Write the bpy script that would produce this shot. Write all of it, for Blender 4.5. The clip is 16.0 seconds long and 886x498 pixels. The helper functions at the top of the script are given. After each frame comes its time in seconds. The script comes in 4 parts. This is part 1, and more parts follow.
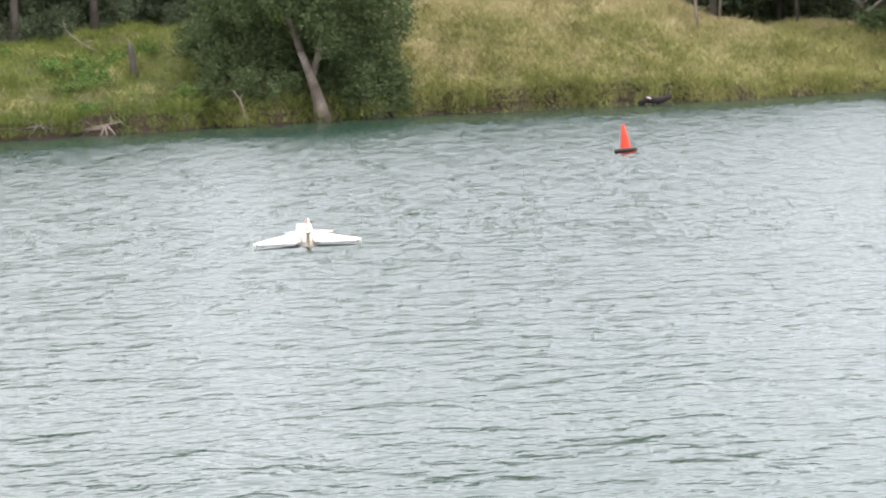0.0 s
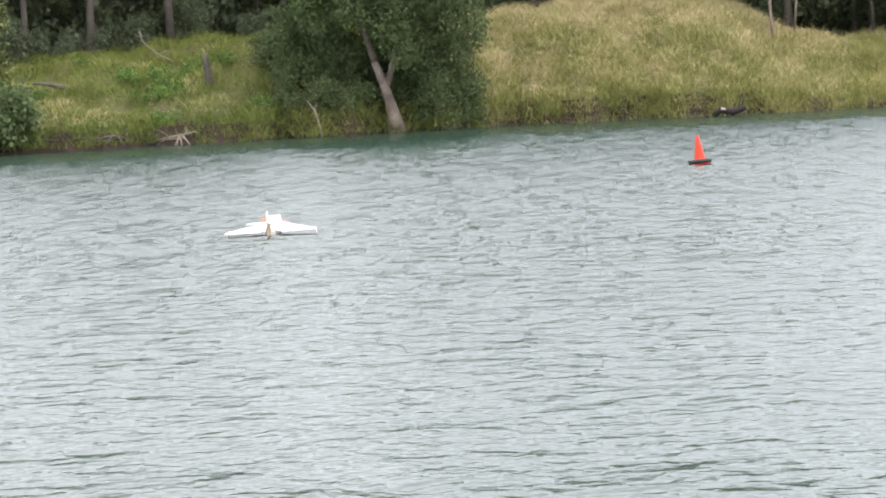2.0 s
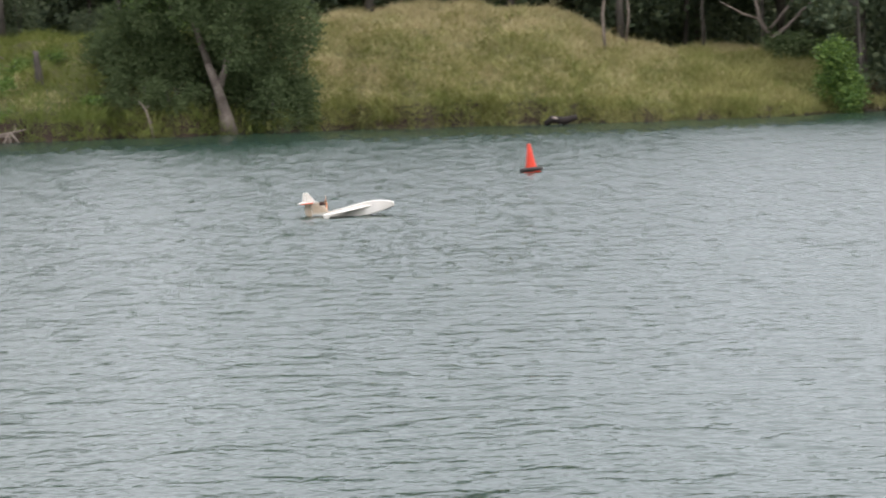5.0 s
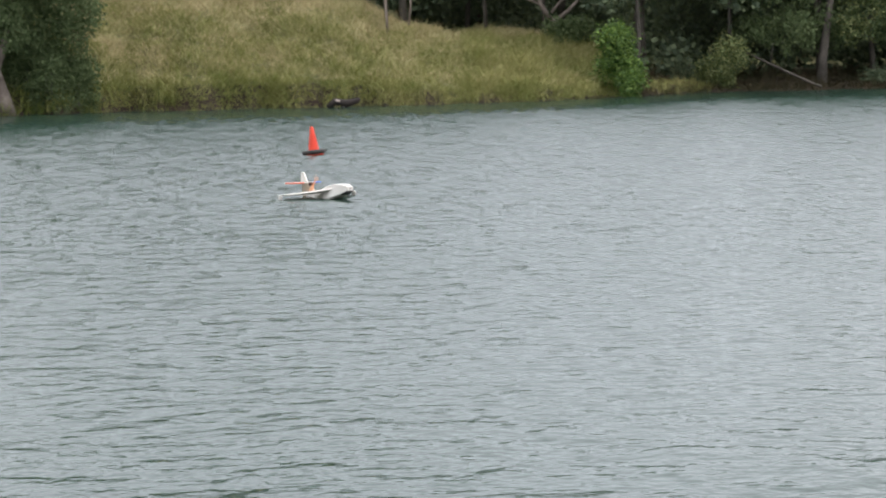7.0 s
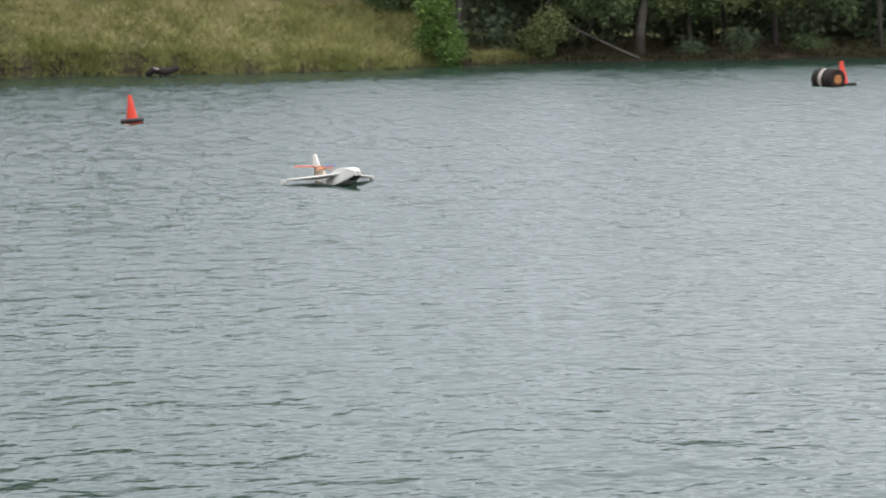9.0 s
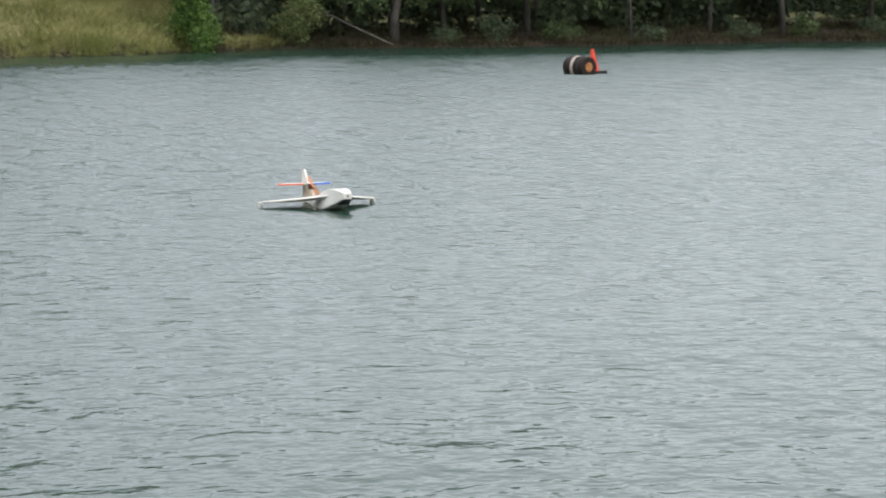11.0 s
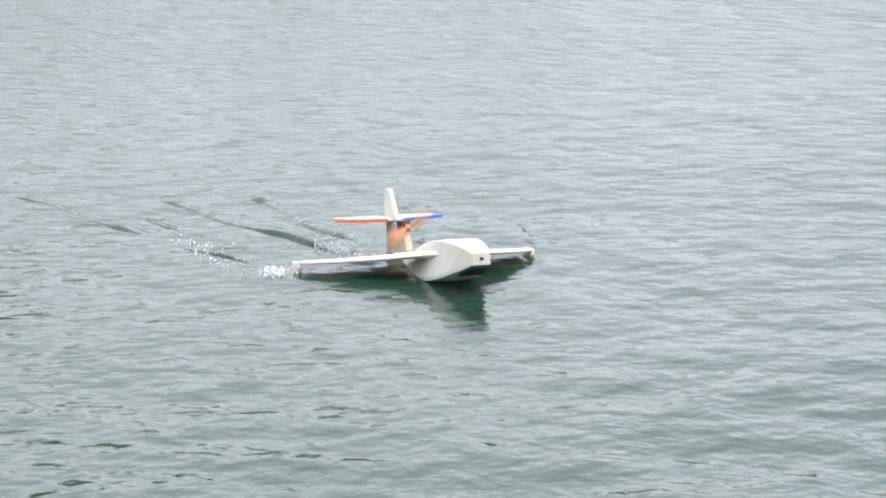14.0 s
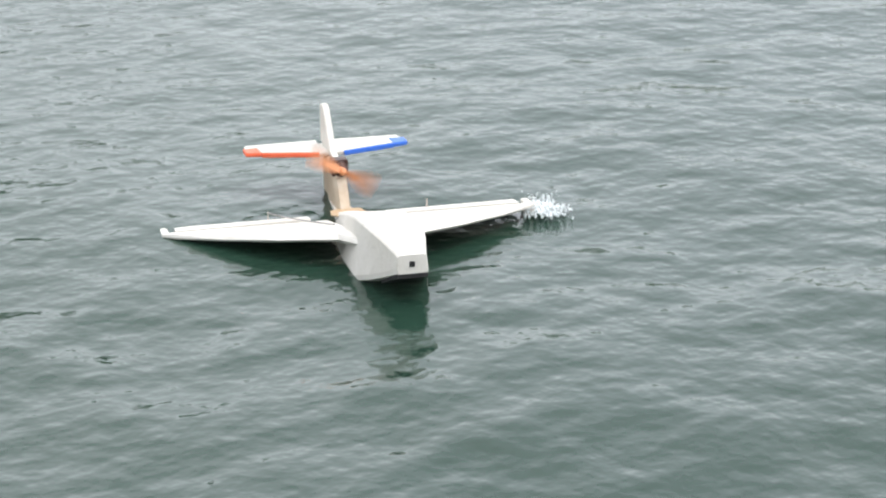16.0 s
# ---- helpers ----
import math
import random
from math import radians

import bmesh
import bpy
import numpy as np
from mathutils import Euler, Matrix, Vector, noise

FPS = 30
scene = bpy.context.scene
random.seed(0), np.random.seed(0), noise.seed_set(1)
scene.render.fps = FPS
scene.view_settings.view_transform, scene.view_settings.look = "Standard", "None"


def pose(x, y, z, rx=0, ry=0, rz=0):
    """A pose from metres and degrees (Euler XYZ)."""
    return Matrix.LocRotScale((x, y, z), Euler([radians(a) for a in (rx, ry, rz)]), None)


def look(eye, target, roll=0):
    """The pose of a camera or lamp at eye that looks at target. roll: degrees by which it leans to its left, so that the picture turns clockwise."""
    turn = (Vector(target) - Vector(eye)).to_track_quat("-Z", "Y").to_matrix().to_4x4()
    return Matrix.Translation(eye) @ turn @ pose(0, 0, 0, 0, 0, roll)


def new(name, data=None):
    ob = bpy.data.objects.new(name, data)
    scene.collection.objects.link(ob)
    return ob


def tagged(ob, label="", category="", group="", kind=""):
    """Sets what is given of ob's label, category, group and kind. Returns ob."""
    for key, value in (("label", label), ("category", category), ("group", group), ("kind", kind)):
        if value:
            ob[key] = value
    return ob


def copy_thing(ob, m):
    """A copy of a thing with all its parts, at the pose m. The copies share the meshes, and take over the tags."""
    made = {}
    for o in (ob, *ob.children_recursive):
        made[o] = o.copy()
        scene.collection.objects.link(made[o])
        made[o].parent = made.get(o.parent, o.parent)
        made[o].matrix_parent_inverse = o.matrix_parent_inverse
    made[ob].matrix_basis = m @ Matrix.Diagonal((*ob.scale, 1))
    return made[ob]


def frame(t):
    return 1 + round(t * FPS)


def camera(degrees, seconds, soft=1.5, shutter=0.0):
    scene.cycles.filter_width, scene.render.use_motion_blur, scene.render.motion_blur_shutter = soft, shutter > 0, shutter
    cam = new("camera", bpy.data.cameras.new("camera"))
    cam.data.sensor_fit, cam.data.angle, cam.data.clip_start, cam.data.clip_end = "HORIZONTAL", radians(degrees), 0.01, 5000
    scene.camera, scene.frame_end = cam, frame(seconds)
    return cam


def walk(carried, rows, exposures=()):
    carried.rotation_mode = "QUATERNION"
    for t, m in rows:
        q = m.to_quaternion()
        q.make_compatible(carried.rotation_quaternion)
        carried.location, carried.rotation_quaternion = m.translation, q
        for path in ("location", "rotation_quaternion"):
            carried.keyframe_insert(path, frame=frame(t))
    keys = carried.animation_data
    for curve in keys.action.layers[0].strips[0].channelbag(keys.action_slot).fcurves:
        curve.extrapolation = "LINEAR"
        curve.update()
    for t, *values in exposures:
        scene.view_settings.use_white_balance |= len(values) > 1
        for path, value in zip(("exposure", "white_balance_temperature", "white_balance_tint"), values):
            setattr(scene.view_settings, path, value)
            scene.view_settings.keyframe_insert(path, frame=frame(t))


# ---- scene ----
cam = camera(22.2, 16.0, soft=2.0, shutter=0.5)
EYE = (0.0, 0.0, 1.59)


def aim(turn, down, roll):
    """The hand-held camera's pose: degrees to the right of north, below level, and of lean."""
    a, e = radians(turn), radians(-down)
    way = Vector((math.sin(a) * math.cos(e), math.cos(a) * math.cos(e), math.sin(e)))
    return look(EYE, Vector(EYE) + way * 10, roll)


walk(cam, [(t, aim(*r)) for t, *r in (
    (0.0, -2.459, 4.896, -2.844), (0.5, -3.372, 4.662, -2.63), (1.0, -3.712, 4.632, -2.536),
    (1.5, -4.222, 4.649, -2.689), (2.0, -4.305, 4.541, -2.758), (2.5, -4.442, 4.332, -2.903),
    (3.0, -4.663, 4.174, -2.769), (3.5, -4.605, 4.144, -2.543), (4.0, -3.552, 4.183, -2.143),
    (4.5, -2.052, 4.225, -1.71), (5.0, 0.0, 4.575, -1.494), (5.2, 0.677, 4.542, -1.603),
    (7.3, 6.08, 5.175, -0.963), (7.5, 6.416, 5.178, -0.925), (8.0, 7.35, 5.517, -0.929),
    (8.5, 8.695, 5.882, -0.764), (9.0, 10.089, 5.972, -0.577), (9.2, 10.759, 5.954, -0.514),
    (11.3, 16.911, 6.493, -0.083), (11.5, 17.283, 6.649, -0.09), (12.0, 19.399, 7.228, 0.106),
    (12.5, 21.577, 7.286, 0.086), (12.8, 22.778, 7.815, 0.05),
    (13.0, 24.089, 8.881, 0.05), (13.5, 26.977, 9.721, 0.1), (14.0, 30.014, 10.561, 0.02), (14.5, 32.977, 12.347, -0.05),
    (15.0, 35.639, 13.684, 0.05), (15.5, 37.777, 15.604, 0.06), (16.0, 39.164, 17.316, -0.08))],
    exposures=((0.0, 1.44, 6780, 16), (2.4, 1.44, 6780, 16), (2.8, 0.87, 6720, 16), (5.0, 0.85, 6700, 15), (8.0, 0.79, 6580, 13), (9.0, 0.74, 6560, 12), (11.4, 0.68, 6550, 10), (12.0, 0.54, 6550, 10), (12.5, 0.93, 6500, 11), (14.0, 0.95, 6550, 10), (16.0, 0.8, 6600, 11)))

# ---- light: bright overcast ----
world = bpy.data.worlds.new("overcast_sky")
scene.world = world
world.use_nodes = True
wn, wl = world.node_tree.nodes, world.node_tree.links
sky = wn.new("ShaderNodeTexSky")
sky.sky_type, sky.sun_disc, sky.sun_elevation, sky.sun_rotation = "NISHITA", False, radians(65), radians(130)
sky.air_density, sky.dust_density = 1.0, 3.0
back = wn["Background"]
back.inputs["Strength"].default_value = 0.15
wt = wn.new("ShaderNodeTexCoord")
wnoise = wn.new("ShaderNodeTexNoise")
wnoise.inputs["Scale"].default_value, wnoise.inputs["Detail"].default_value = 2.2, 5
wramp = wn.new("ShaderNodeValToRGB")
wramp.color_ramp.elements[0].position, wramp.color_ramp.elements[1].position = 0.3, 0.75
wramp.color_ramp.elements[0].color = (6.8, 7.2, 7.8, 1)
wramp.color_ramp.elements[1].color = (9.2, 9.5, 9.9, 1)
wmix = wn.new("ShaderNodeMixRGB")
wmix.inputs[0].default_value = 0.82
wl.new(wt.outputs["Generated"], wnoise.inputs["Vector"])
wl.new(wnoise.outputs["Fac"], wramp.inputs["Fac"])
wl.new(sky.outputs["Color"], wmix.inputs[1])
wl.new(wramp.outputs["Color"], wmix.inputs[2])
wl.new(wmix.outputs["Color"], back.inputs["Color"])
sun = new("sun", bpy.data.lights.new("sun", "SUN"))
sun.data.energy, sun.data.angle, sun.data.color = 0.7, radians(20), (1.0, 0.97, 0.92)
sa, se = radians(130), radians(65)
sun.matrix_world = look((math.sin(sa) * math.cos(se) * 50, math.cos(sa) * math.cos(se) * 50, math.sin(se) * 50), (0, 0, 0))


# ---- materials ----
def material(name, stops, rough=0.8, scale=3.0, bump=0.0, bump_scale=40.0, per_island=0.0, per_object=0.0,
             spec=0.3, coords="Object", through_light=0.0, detail=6.0, metal=0.0):
    """A surface whose colour runs over stops [(position, rgb)] by noise at two scales, with a random share per island or object."""
    m = bpy.data.materials.new(name)
    m.use_nodes = True
    n, l = m.node_tree.nodes, m.node_tree.links
    b = n["Principled BSDF"]
    b.inputs["Roughness"].default_value, b.inputs["Specular IOR Level"].default_value = rough, spec
    b.inputs["Metallic"].default_value = metal
    tc = n.new("ShaderNodeTexCoord")
    big, small = n.new("ShaderNodeTexNoise"), n.new("ShaderNodeTexNoise")
    big.inputs["Scale"].default_value, big.inputs["Detail"].default_value = scale, detail
    small.inputs["Scale"].default_value, small.inputs["Detail"].default_value = scale * 9, 4
    for x in (big, small):
        l.new(tc.outputs[coords], x.inputs["Vector"])
    mix = n.new("ShaderNodeMath")
    mix.operation = "MULTIPLY_ADD"
    mix.inputs[1].default_value = 0.35
    scaled = n.new("ShaderNodeMath")
    scaled.operation = "MULTIPLY"
    scaled.inputs[1].default_value = 0.65
    l.new(big.outputs["Fac"], scaled.inputs[0])
    l.new(small.outputs["Fac"], mix.inputs[0])
    l.new(scaled.outputs[0], mix.inputs[2])
    value = mix.outputs[0]
    for share, node, socket in ((per_island, "ShaderNodeNewGeometry", "Random Per Island"), (per_object, "ShaderNodeObjectInfo", "Random")):
        if share:
            r = n.new(node)
            mx = n.new("ShaderNodeMix")
            mx.inputs[0].default_value = share
            l.new(value, mx.inputs[2])
            l.new(r.outputs[socket], mx.inputs[3])
            value = mx.outputs[0]
    ramp = n.new("ShaderNodeValToRGB")
    els = ramp.color_ramp.elements
    while len(els) < len(stops):
        els.new(0.5)
    for e, (p, c) in zip(els, stops):
        e.position, e.color = p, (*c, 1)
    l.new(value, ramp.inputs["Fac"])
    l.new(ramp.outputs["Color"], b.inputs["Base Color"])
    if bump:
        bn, bt = n.new("ShaderNodeBump"), n.new("ShaderNodeTexNoise")
        bt.inputs["Scale"].default_value, bt.inputs["Detail"].default_value = bump_scale, 6
        bn.inputs["Strength"].default_value, bn.inputs["Distance"].default_value = bump, 0.02
        l.new(tc.outputs[coords], bt.inputs["Vector"])
        l.new(bt.outputs["Fac"], bn.inputs["Height"])
        l.new(bn.outputs["Normal"], b.inputs["Normal"])
    if through_light:
        tr, ms = n.new("ShaderNodeBsdfTranslucent"), n.new("ShaderNodeMixShader")
        ms.inputs[0].default_value = through_light
        l.new(ramp.outputs["Color"], tr.inputs["Color"])
        l.new(b.outputs[0], ms.inputs[1])
        l.new(tr.outputs[0], ms.inputs[2])
        l.new(ms.outputs[0], n["Material Output"].inputs["Surface"])
    return m


def water_material():
    m = bpy.data.materials.new("lake_water")
    m.use_nodes = True
    n, l = m.node_tree.nodes, m.node_tree.links
    b = n["Principled BSDF"]
    b.inputs["Roughness"].default_value, b.inputs["IOR"].default_value = 0.06, 1.33
    tc = n.new("ShaderNodeTexCoord")
    mp = n.new("ShaderNodeMapping")
    mp.inputs["Scale"].default_value = (0.9, 1.0, 1.0)
    l.new(tc.outputs["Object"], mp.inputs["Vector"])
    tint, ramp = n.new("ShaderNodeTexNoise"), n.new("ShaderNodeValToRGB")
    tint.inputs["Scale"].default_value = 0.15
    ramp.color_ramp.elements[0].color, ramp.color_ramp.elements[1].color = (0.013, 0.034, 0.023, 1), (0.019, 0.045, 0.031, 1)
    l.new(mp.outputs[0], tint.inputs["Vector"])
    l.new(tint.outputs["Fac"], ramp.inputs["Fac"])
    # silty shallows by the viewer's shore, greener out in the deep
    depth, deep = n.new("ShaderNodeMapRange"), n.new("ShaderNodeMixRGB")
    out = n.new("ShaderNodeVectorMath")
    out.operation = "LENGTH"
    place = n.new("ShaderNodeNewGeometry")
    l.new(place.outputs["Position"], out.inputs[0])
    l.new(out.outputs["Value"], depth.inputs["Value"])
    for name, value in (("From Min", 7), ("From Max", 30), ("To Min", 0.0), ("To Max", 1.0)):
        depth.inputs[name].default_value = value
    deep.inputs[2].default_value = (0.016, 0.036, 0.026, 1)
    l.new(depth.outputs["Result"], deep.inputs[0])
    l.new(ramp.outputs["Color"], deep.inputs[1])
    l.new(deep.outputs["Color"], b.inputs["Base Color"])
    normal = None
    for sc, dist, stren in ((4.0, 0.03, 0.7), (11.0, 0.011, 0.6), (30.0, 0.003, 0.4)):
        t, bn = n.new("ShaderNodeTexNoise"), n.new("ShaderNodeBump")
        t.inputs["Scale"].default_value, t.inputs["Detail"].default_value = sc, 3
        bn.inputs["Distance"].default_value, bn.inputs["Strength"].default_value = dist, stren
        l.new(mp.outputs[0], t.inputs["Vector"])
        l.new(t.outputs["Fac"], bn.inputs["Height"])
        if normal:
            l.new(normal, bn.inputs["Normal"])
        normal = bn.outputs["Normal"]
    chop = n.new("ShaderNodeMapping")
    chop.inputs["Scale"].default_value = (2.8, 0.8, 1.0)
    l.new(tc.outputs["Object"], chop.inputs["Vector"])
    # wavelets: small facets tilted at random, livelier out on the open lake
    for sc, stren, start, full in ((1.1, 0.32, 18, 48), (2.2, 0.24, 6, 24), (6.0, 0.22, 8, 20), (16.0, 0.22, 8, 20)):
        t, cut, grow, add = n.new("ShaderNodeTexNoise"), n.new("ShaderNodeVectorMath"), n.new("ShaderNodeVectorMath"), n.new("ShaderNodeVectorMath")
        t.inputs["Scale"].default_value, t.inputs["Detail"].default_value = sc, 2
        cut.operation, grow.operation, add.operation = "SUBTRACT", "SCALE", "ADD"
        cut.inputs[1].default_value = (0.5, 0.5, 0.5)
        far, near = n.new("ShaderNodeMapRange"), n.new("ShaderNodeVectorMath")
        near.operation = "LENGTH"
        for name, value in (("From Min", start), ("From Max", full), ("To Min", 0.12 * stren), ("To Max", stren)):
            far.inputs[name].default_value = value
        l.new(place.outputs["Position"], near.inputs[0])
        l.new(near.outputs["Value"], far.inputs["Value"])
        l.new(chop.outputs[0], t.inputs["Vector"])
        l.new(t.outputs["Color"], cut.inputs[0])
        l.new(cut.outputs["Vector"], grow.inputs[0])
        l.new(far.outputs["Result"], grow.inputs["Scale"])
        l.new(normal, add.inputs[0])
        l.new(grow.outputs["Vector"], add.inputs[1])
        normal = add.outputs["Vector"]
    # the wind drives the waves to the viewer's shore: their steep faces, which show, lean that way
    outward, lean, tilt, swell = n.new("ShaderNodeVectorMath"), n.new("ShaderNodeVectorMath"), n.new("ShaderNodeMapRange"), n.new("ShaderNodeVectorMath")
    outward.operation, lean.operation, swell.operation = "NORMALIZE", "SCALE", "ADD"
    for name, value in (("From Min", 6), ("From Max", 62), ("To Min", 0.0), ("To Max", -0.24)):
        tilt.inputs[name].default_value = value
    l.new(place.outputs["Position"], outward.inputs[0])
    l.new(near.outputs["Value"], tilt.inputs["Value"])
    l.new(outward.outputs["Vector"], lean.inputs[0])
    close, both = n.new("ShaderNodeMapRange"), n.new("ShaderNodeMath")
    for name, value in (("From Min", 4), ("From Max", 10), ("To Min", 0.0), ("To Max", -0.06)):
        close.inputs[name].default_value = value
    l.new(near.outputs["Value"], close.inputs["Value"])
    l.new(tilt.outputs["Result"], both.inputs[0])
    l.new(close.outputs["Result"], both.inputs[1])
    l.new(both.outputs["Value"], lean.inputs["Scale"])
    l.new(normal, swell.inputs[0])
    l.new(lean.outputs["Vector"], swell.inputs[1])
    normal = swell.outputs["Vector"]
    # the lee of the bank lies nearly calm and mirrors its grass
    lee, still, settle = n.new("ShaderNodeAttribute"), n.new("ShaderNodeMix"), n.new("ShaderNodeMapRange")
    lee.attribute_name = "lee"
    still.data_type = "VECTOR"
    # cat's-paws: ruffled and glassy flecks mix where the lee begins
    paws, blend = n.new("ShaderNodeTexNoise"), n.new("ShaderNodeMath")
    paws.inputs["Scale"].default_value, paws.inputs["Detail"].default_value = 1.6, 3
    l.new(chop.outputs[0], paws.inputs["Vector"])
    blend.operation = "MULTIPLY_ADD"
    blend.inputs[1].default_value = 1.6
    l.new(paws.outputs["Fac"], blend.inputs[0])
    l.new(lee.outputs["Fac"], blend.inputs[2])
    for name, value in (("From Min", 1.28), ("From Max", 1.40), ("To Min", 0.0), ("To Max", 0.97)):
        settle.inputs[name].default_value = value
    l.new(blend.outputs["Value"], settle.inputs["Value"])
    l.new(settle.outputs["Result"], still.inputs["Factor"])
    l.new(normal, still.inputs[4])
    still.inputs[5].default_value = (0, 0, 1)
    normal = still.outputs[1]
    unit = n.new("ShaderNodeVectorMath")
    unit.operation = "NORMALIZE"
    l.new(normal, unit.inputs[0])
    l.new(unit.outputs["Vector"], b.inputs["Normal"])
    # ruffled further out by wavelets too fine to model
    dist, span = n.new("ShaderNodeVectorMath"), n.new("ShaderNodeMapRange")
    dist.operation = "LENGTH"
    for name, value in (("From Min", 5), ("From Max", 16), ("To Min", 0.09), ("To Max", 0.19)):
        span.inputs[name].default_value = value
    l.new(place.outputs["Position"], dist.inputs[0])
    l.new(dist.outputs["Value"], span.inputs["Value"])
    l.new(span.outputs["Result"], b.inputs["Roughness"])
    return m


WATER = water_material()
SOIL = material("bank_soil", [(0.3, (0.045, 0.045, 0.018)), (0.55, (0.085, 0.085, 0.03)), (0.75, (0.12, 0.11, 0.045))], 0.95, 0.4, 0.8, 6)
EARTH = material("red_earth", [(0.3, (0.015, 0.010, 0.007)), (0.6, (0.036, 0.024, 0.016)), (0.8, (0.085, 0.052, 0.034))], 1.0, 1.2, 0.9, 8)
GRASS = material("green_bank_grass", [(0.28, (0.070, 0.100, 0.022)), (0.42, (0.120, 0.155, 0.033)), (0.58, (0.172, 0.198, 0.046)), (0.8, (0.27, 0.25, 0.095))], 0.7, 0.45, per_island=0.15, through_light=0.3)
OLIVE_GRASS = material("olive_bank_grass", [(0.28, (0.11, 0.135, 0.036)), (0.42, (0.19, 0.205, 0.058)), (0.58, (0.27, 0.26, 0.092)), (0.8, (0.33, 0.27, 0.13))], 0.7, 0.5, per_island=0.15, through_light=0.3)
STRAW = material("dry_mound_grass", [(0.28, (0.22, 0.23, 0.088)), (0.42, (0.33, 0.31, 0.14)), (0.55, (0.45, 0.38, 0.205)), (0.8, (0.55, 0.445, 0.275))], 0.75, 0.45, per_island=0.15, through_light=0.3)
# the trees' shade is put into this grass colour, far darker than GRASS
SHADE_GRASS = material("grass_in_shade_colour", [(0.3, (0.02, 0.022, 0.009)), (0.55, (0.05, 0.042, 0.02)), (0.8, (0.10, 0.066, 0.038))], 0.9, 0.8, per_island=0.3, through_light=0.1)
LEAF = material("tree_leaves", [(0.2, (0.060, 0.088, 0.040)), (0.5, (0.098, 0.136, 0.058)), (0.8, (0.15, 0.185, 0.082))], 0.8, 1.0, per_island=0.35, through_light=0.3, spec=0.15)
LEAF_DARK = material("forest_leaves", [(0.2, (0.055, 0.078, 0.048)), (0.5, (0.095, 0.128, 0.070)), (0.85, (0.16, 0.19, 0.098))], 0.7, 0.5, per_island=0.5, through_light=0.35)
LEAF_BRIGHT = material("creeper_leaves", [(0.2, (0.036, 0.078, 0.0168)), (0.5, (0.09, 0.168, 0.0336)), (0.8, (0.204, 0.3, 0.066))], 0.5, 1.5, per_island=0.6, through_light=0.3)
LEAF_OLIVE = material("olive_shrub_leaves", [(0.2, (0.058, 0.087, 0.0319)), (0.5, (0.1377, 0.174, 0.0609)), (0.8, (0.2755, 0.29, 0.116))], 0.6, 1.5, per_island=0.6, through_light=0.3)
BARK = material("pale_bark", [(0.3, (0.06, 0.048, 0.038)), (0.5, (0.15, 0.122, 0.10)), (0.7, (0.27, 0.23, 0.19))], 0.9, 2.5, 0.9, 14)
SOAKED = material("waterlogged_wood", [(0.3, (0.008, 0.006, 0.005)), (0.7, (0.035, 0.027, 0.022))], 0.8, 5, 0.5, 20)
BARK_DARK = material("dark_bark", [(0.3, (0.042, 0.037, 0.030)), (0.7, (0.12, 0.105, 0.088))], 0.9, 2.5, 0.8, 14)
DEADWOOD = material("bleached_deadwood", [(0.3, (0.11, 0.085, 0.065)), (0.7, (0.28, 0.235, 0.20))], 0.85, 4, 0.6, 25)
FOAM = material("white_foam_board", [(0.25, (0.50, 0.46, 0.39)), (0.45, (0.62, 0.59, 0.53)), (0.7, (0.68, 0.65, 0.60))], 0.55, 6, 0.12, 120, spec=0.4)
FOAM_AGED = material("yellowed_foam_board", [(0.3, (0.42, 0.30, 0.19)), (0.5, (0.54, 0.44, 0.33)), (0.7, (0.60, 0.54, 0.46))], 0.6, 7, 0.12, 120)
GLUE = material("amber_glue", [(0.3, (0.40, 0.25, 0.12)), (0.7, (0.52, 0.40, 0.27))], 0.45, 14, 0.2, 60)
RED_TAPE = material("red_orange_tape", [(0.3, (0.72, 0.10, 0.04)), (0.7, (0.82, 0.17, 0.08))], 0.4, 9)
BLUE_TAPE = material("blue_tape", [(0.3, (0.03, 0.11, 0.50)), (0.7, (0.05, 0.17, 0.62))], 0.4, 9)
ORANGE = material("orange_propeller", [(0.3, (0.52, 0.19, 0.075)), (0.7, (0.62, 0.27, 0.13))], 0.4, 12)
BLACK = material("black_plastic", [(0.3, (0.012, 0.012, 0.013)), (0.7, (0.035, 0.033, 0.032))], 0.5, 8, 0.1, 60)
BROWN = material("brown_motor_metal", [(0.3, (0.03, 0.016, 0.013)), (0.7, (0.10, 0.05, 0.038))], 0.4, 30, metal=0.4)
WIRE = material("grey_steel_wire", [(0.3, (0.20, 0.19, 0.18)), (0.7, (0.36, 0.34, 0.32))], 0.35, 40, metal=0.7)
CONE = material("orange_cone_plastic", [(0.3, (0.55, 0.036, 0.014)), (0.7, (0.66, 0.062, 0.028))], 0.5, 5, 0.1, 40)
RUBBER = material("black_float_rubber", [(0.3, (0.015, 0.014, 0.013)), (0.7, (0.05, 0.045, 0.04))], 0.6, 6, 0.2, 30)
DRUM = material("weathered_black_drum", [(0.3, (0.012, 0.009, 0.008)), (0.7, (0.032, 0.022, 0.018))], 0.7, 5, 0.2, 30, spec=0.15)
WHITE = material("dirty_white_paint", [(0.3, (0.34, 0.27, 0.23)), (0.7, (0.58, 0.50, 0.44))], 0.6, 6)
END_PAINT = material("faded_end_paint", [(0.3, (0.08, 0.04, 0.02)), (0.5, (0.42, 0.16, 0.05)), (0.7, (0.50, 0.36, 0.10))], 0.6, 14)
SPRAY = material("white_spray", [(0.3, (0.70, 0.75, 0.75)), (0.7, (0.85, 0.88, 0.88))], 0.5, 20, spec=0.3)


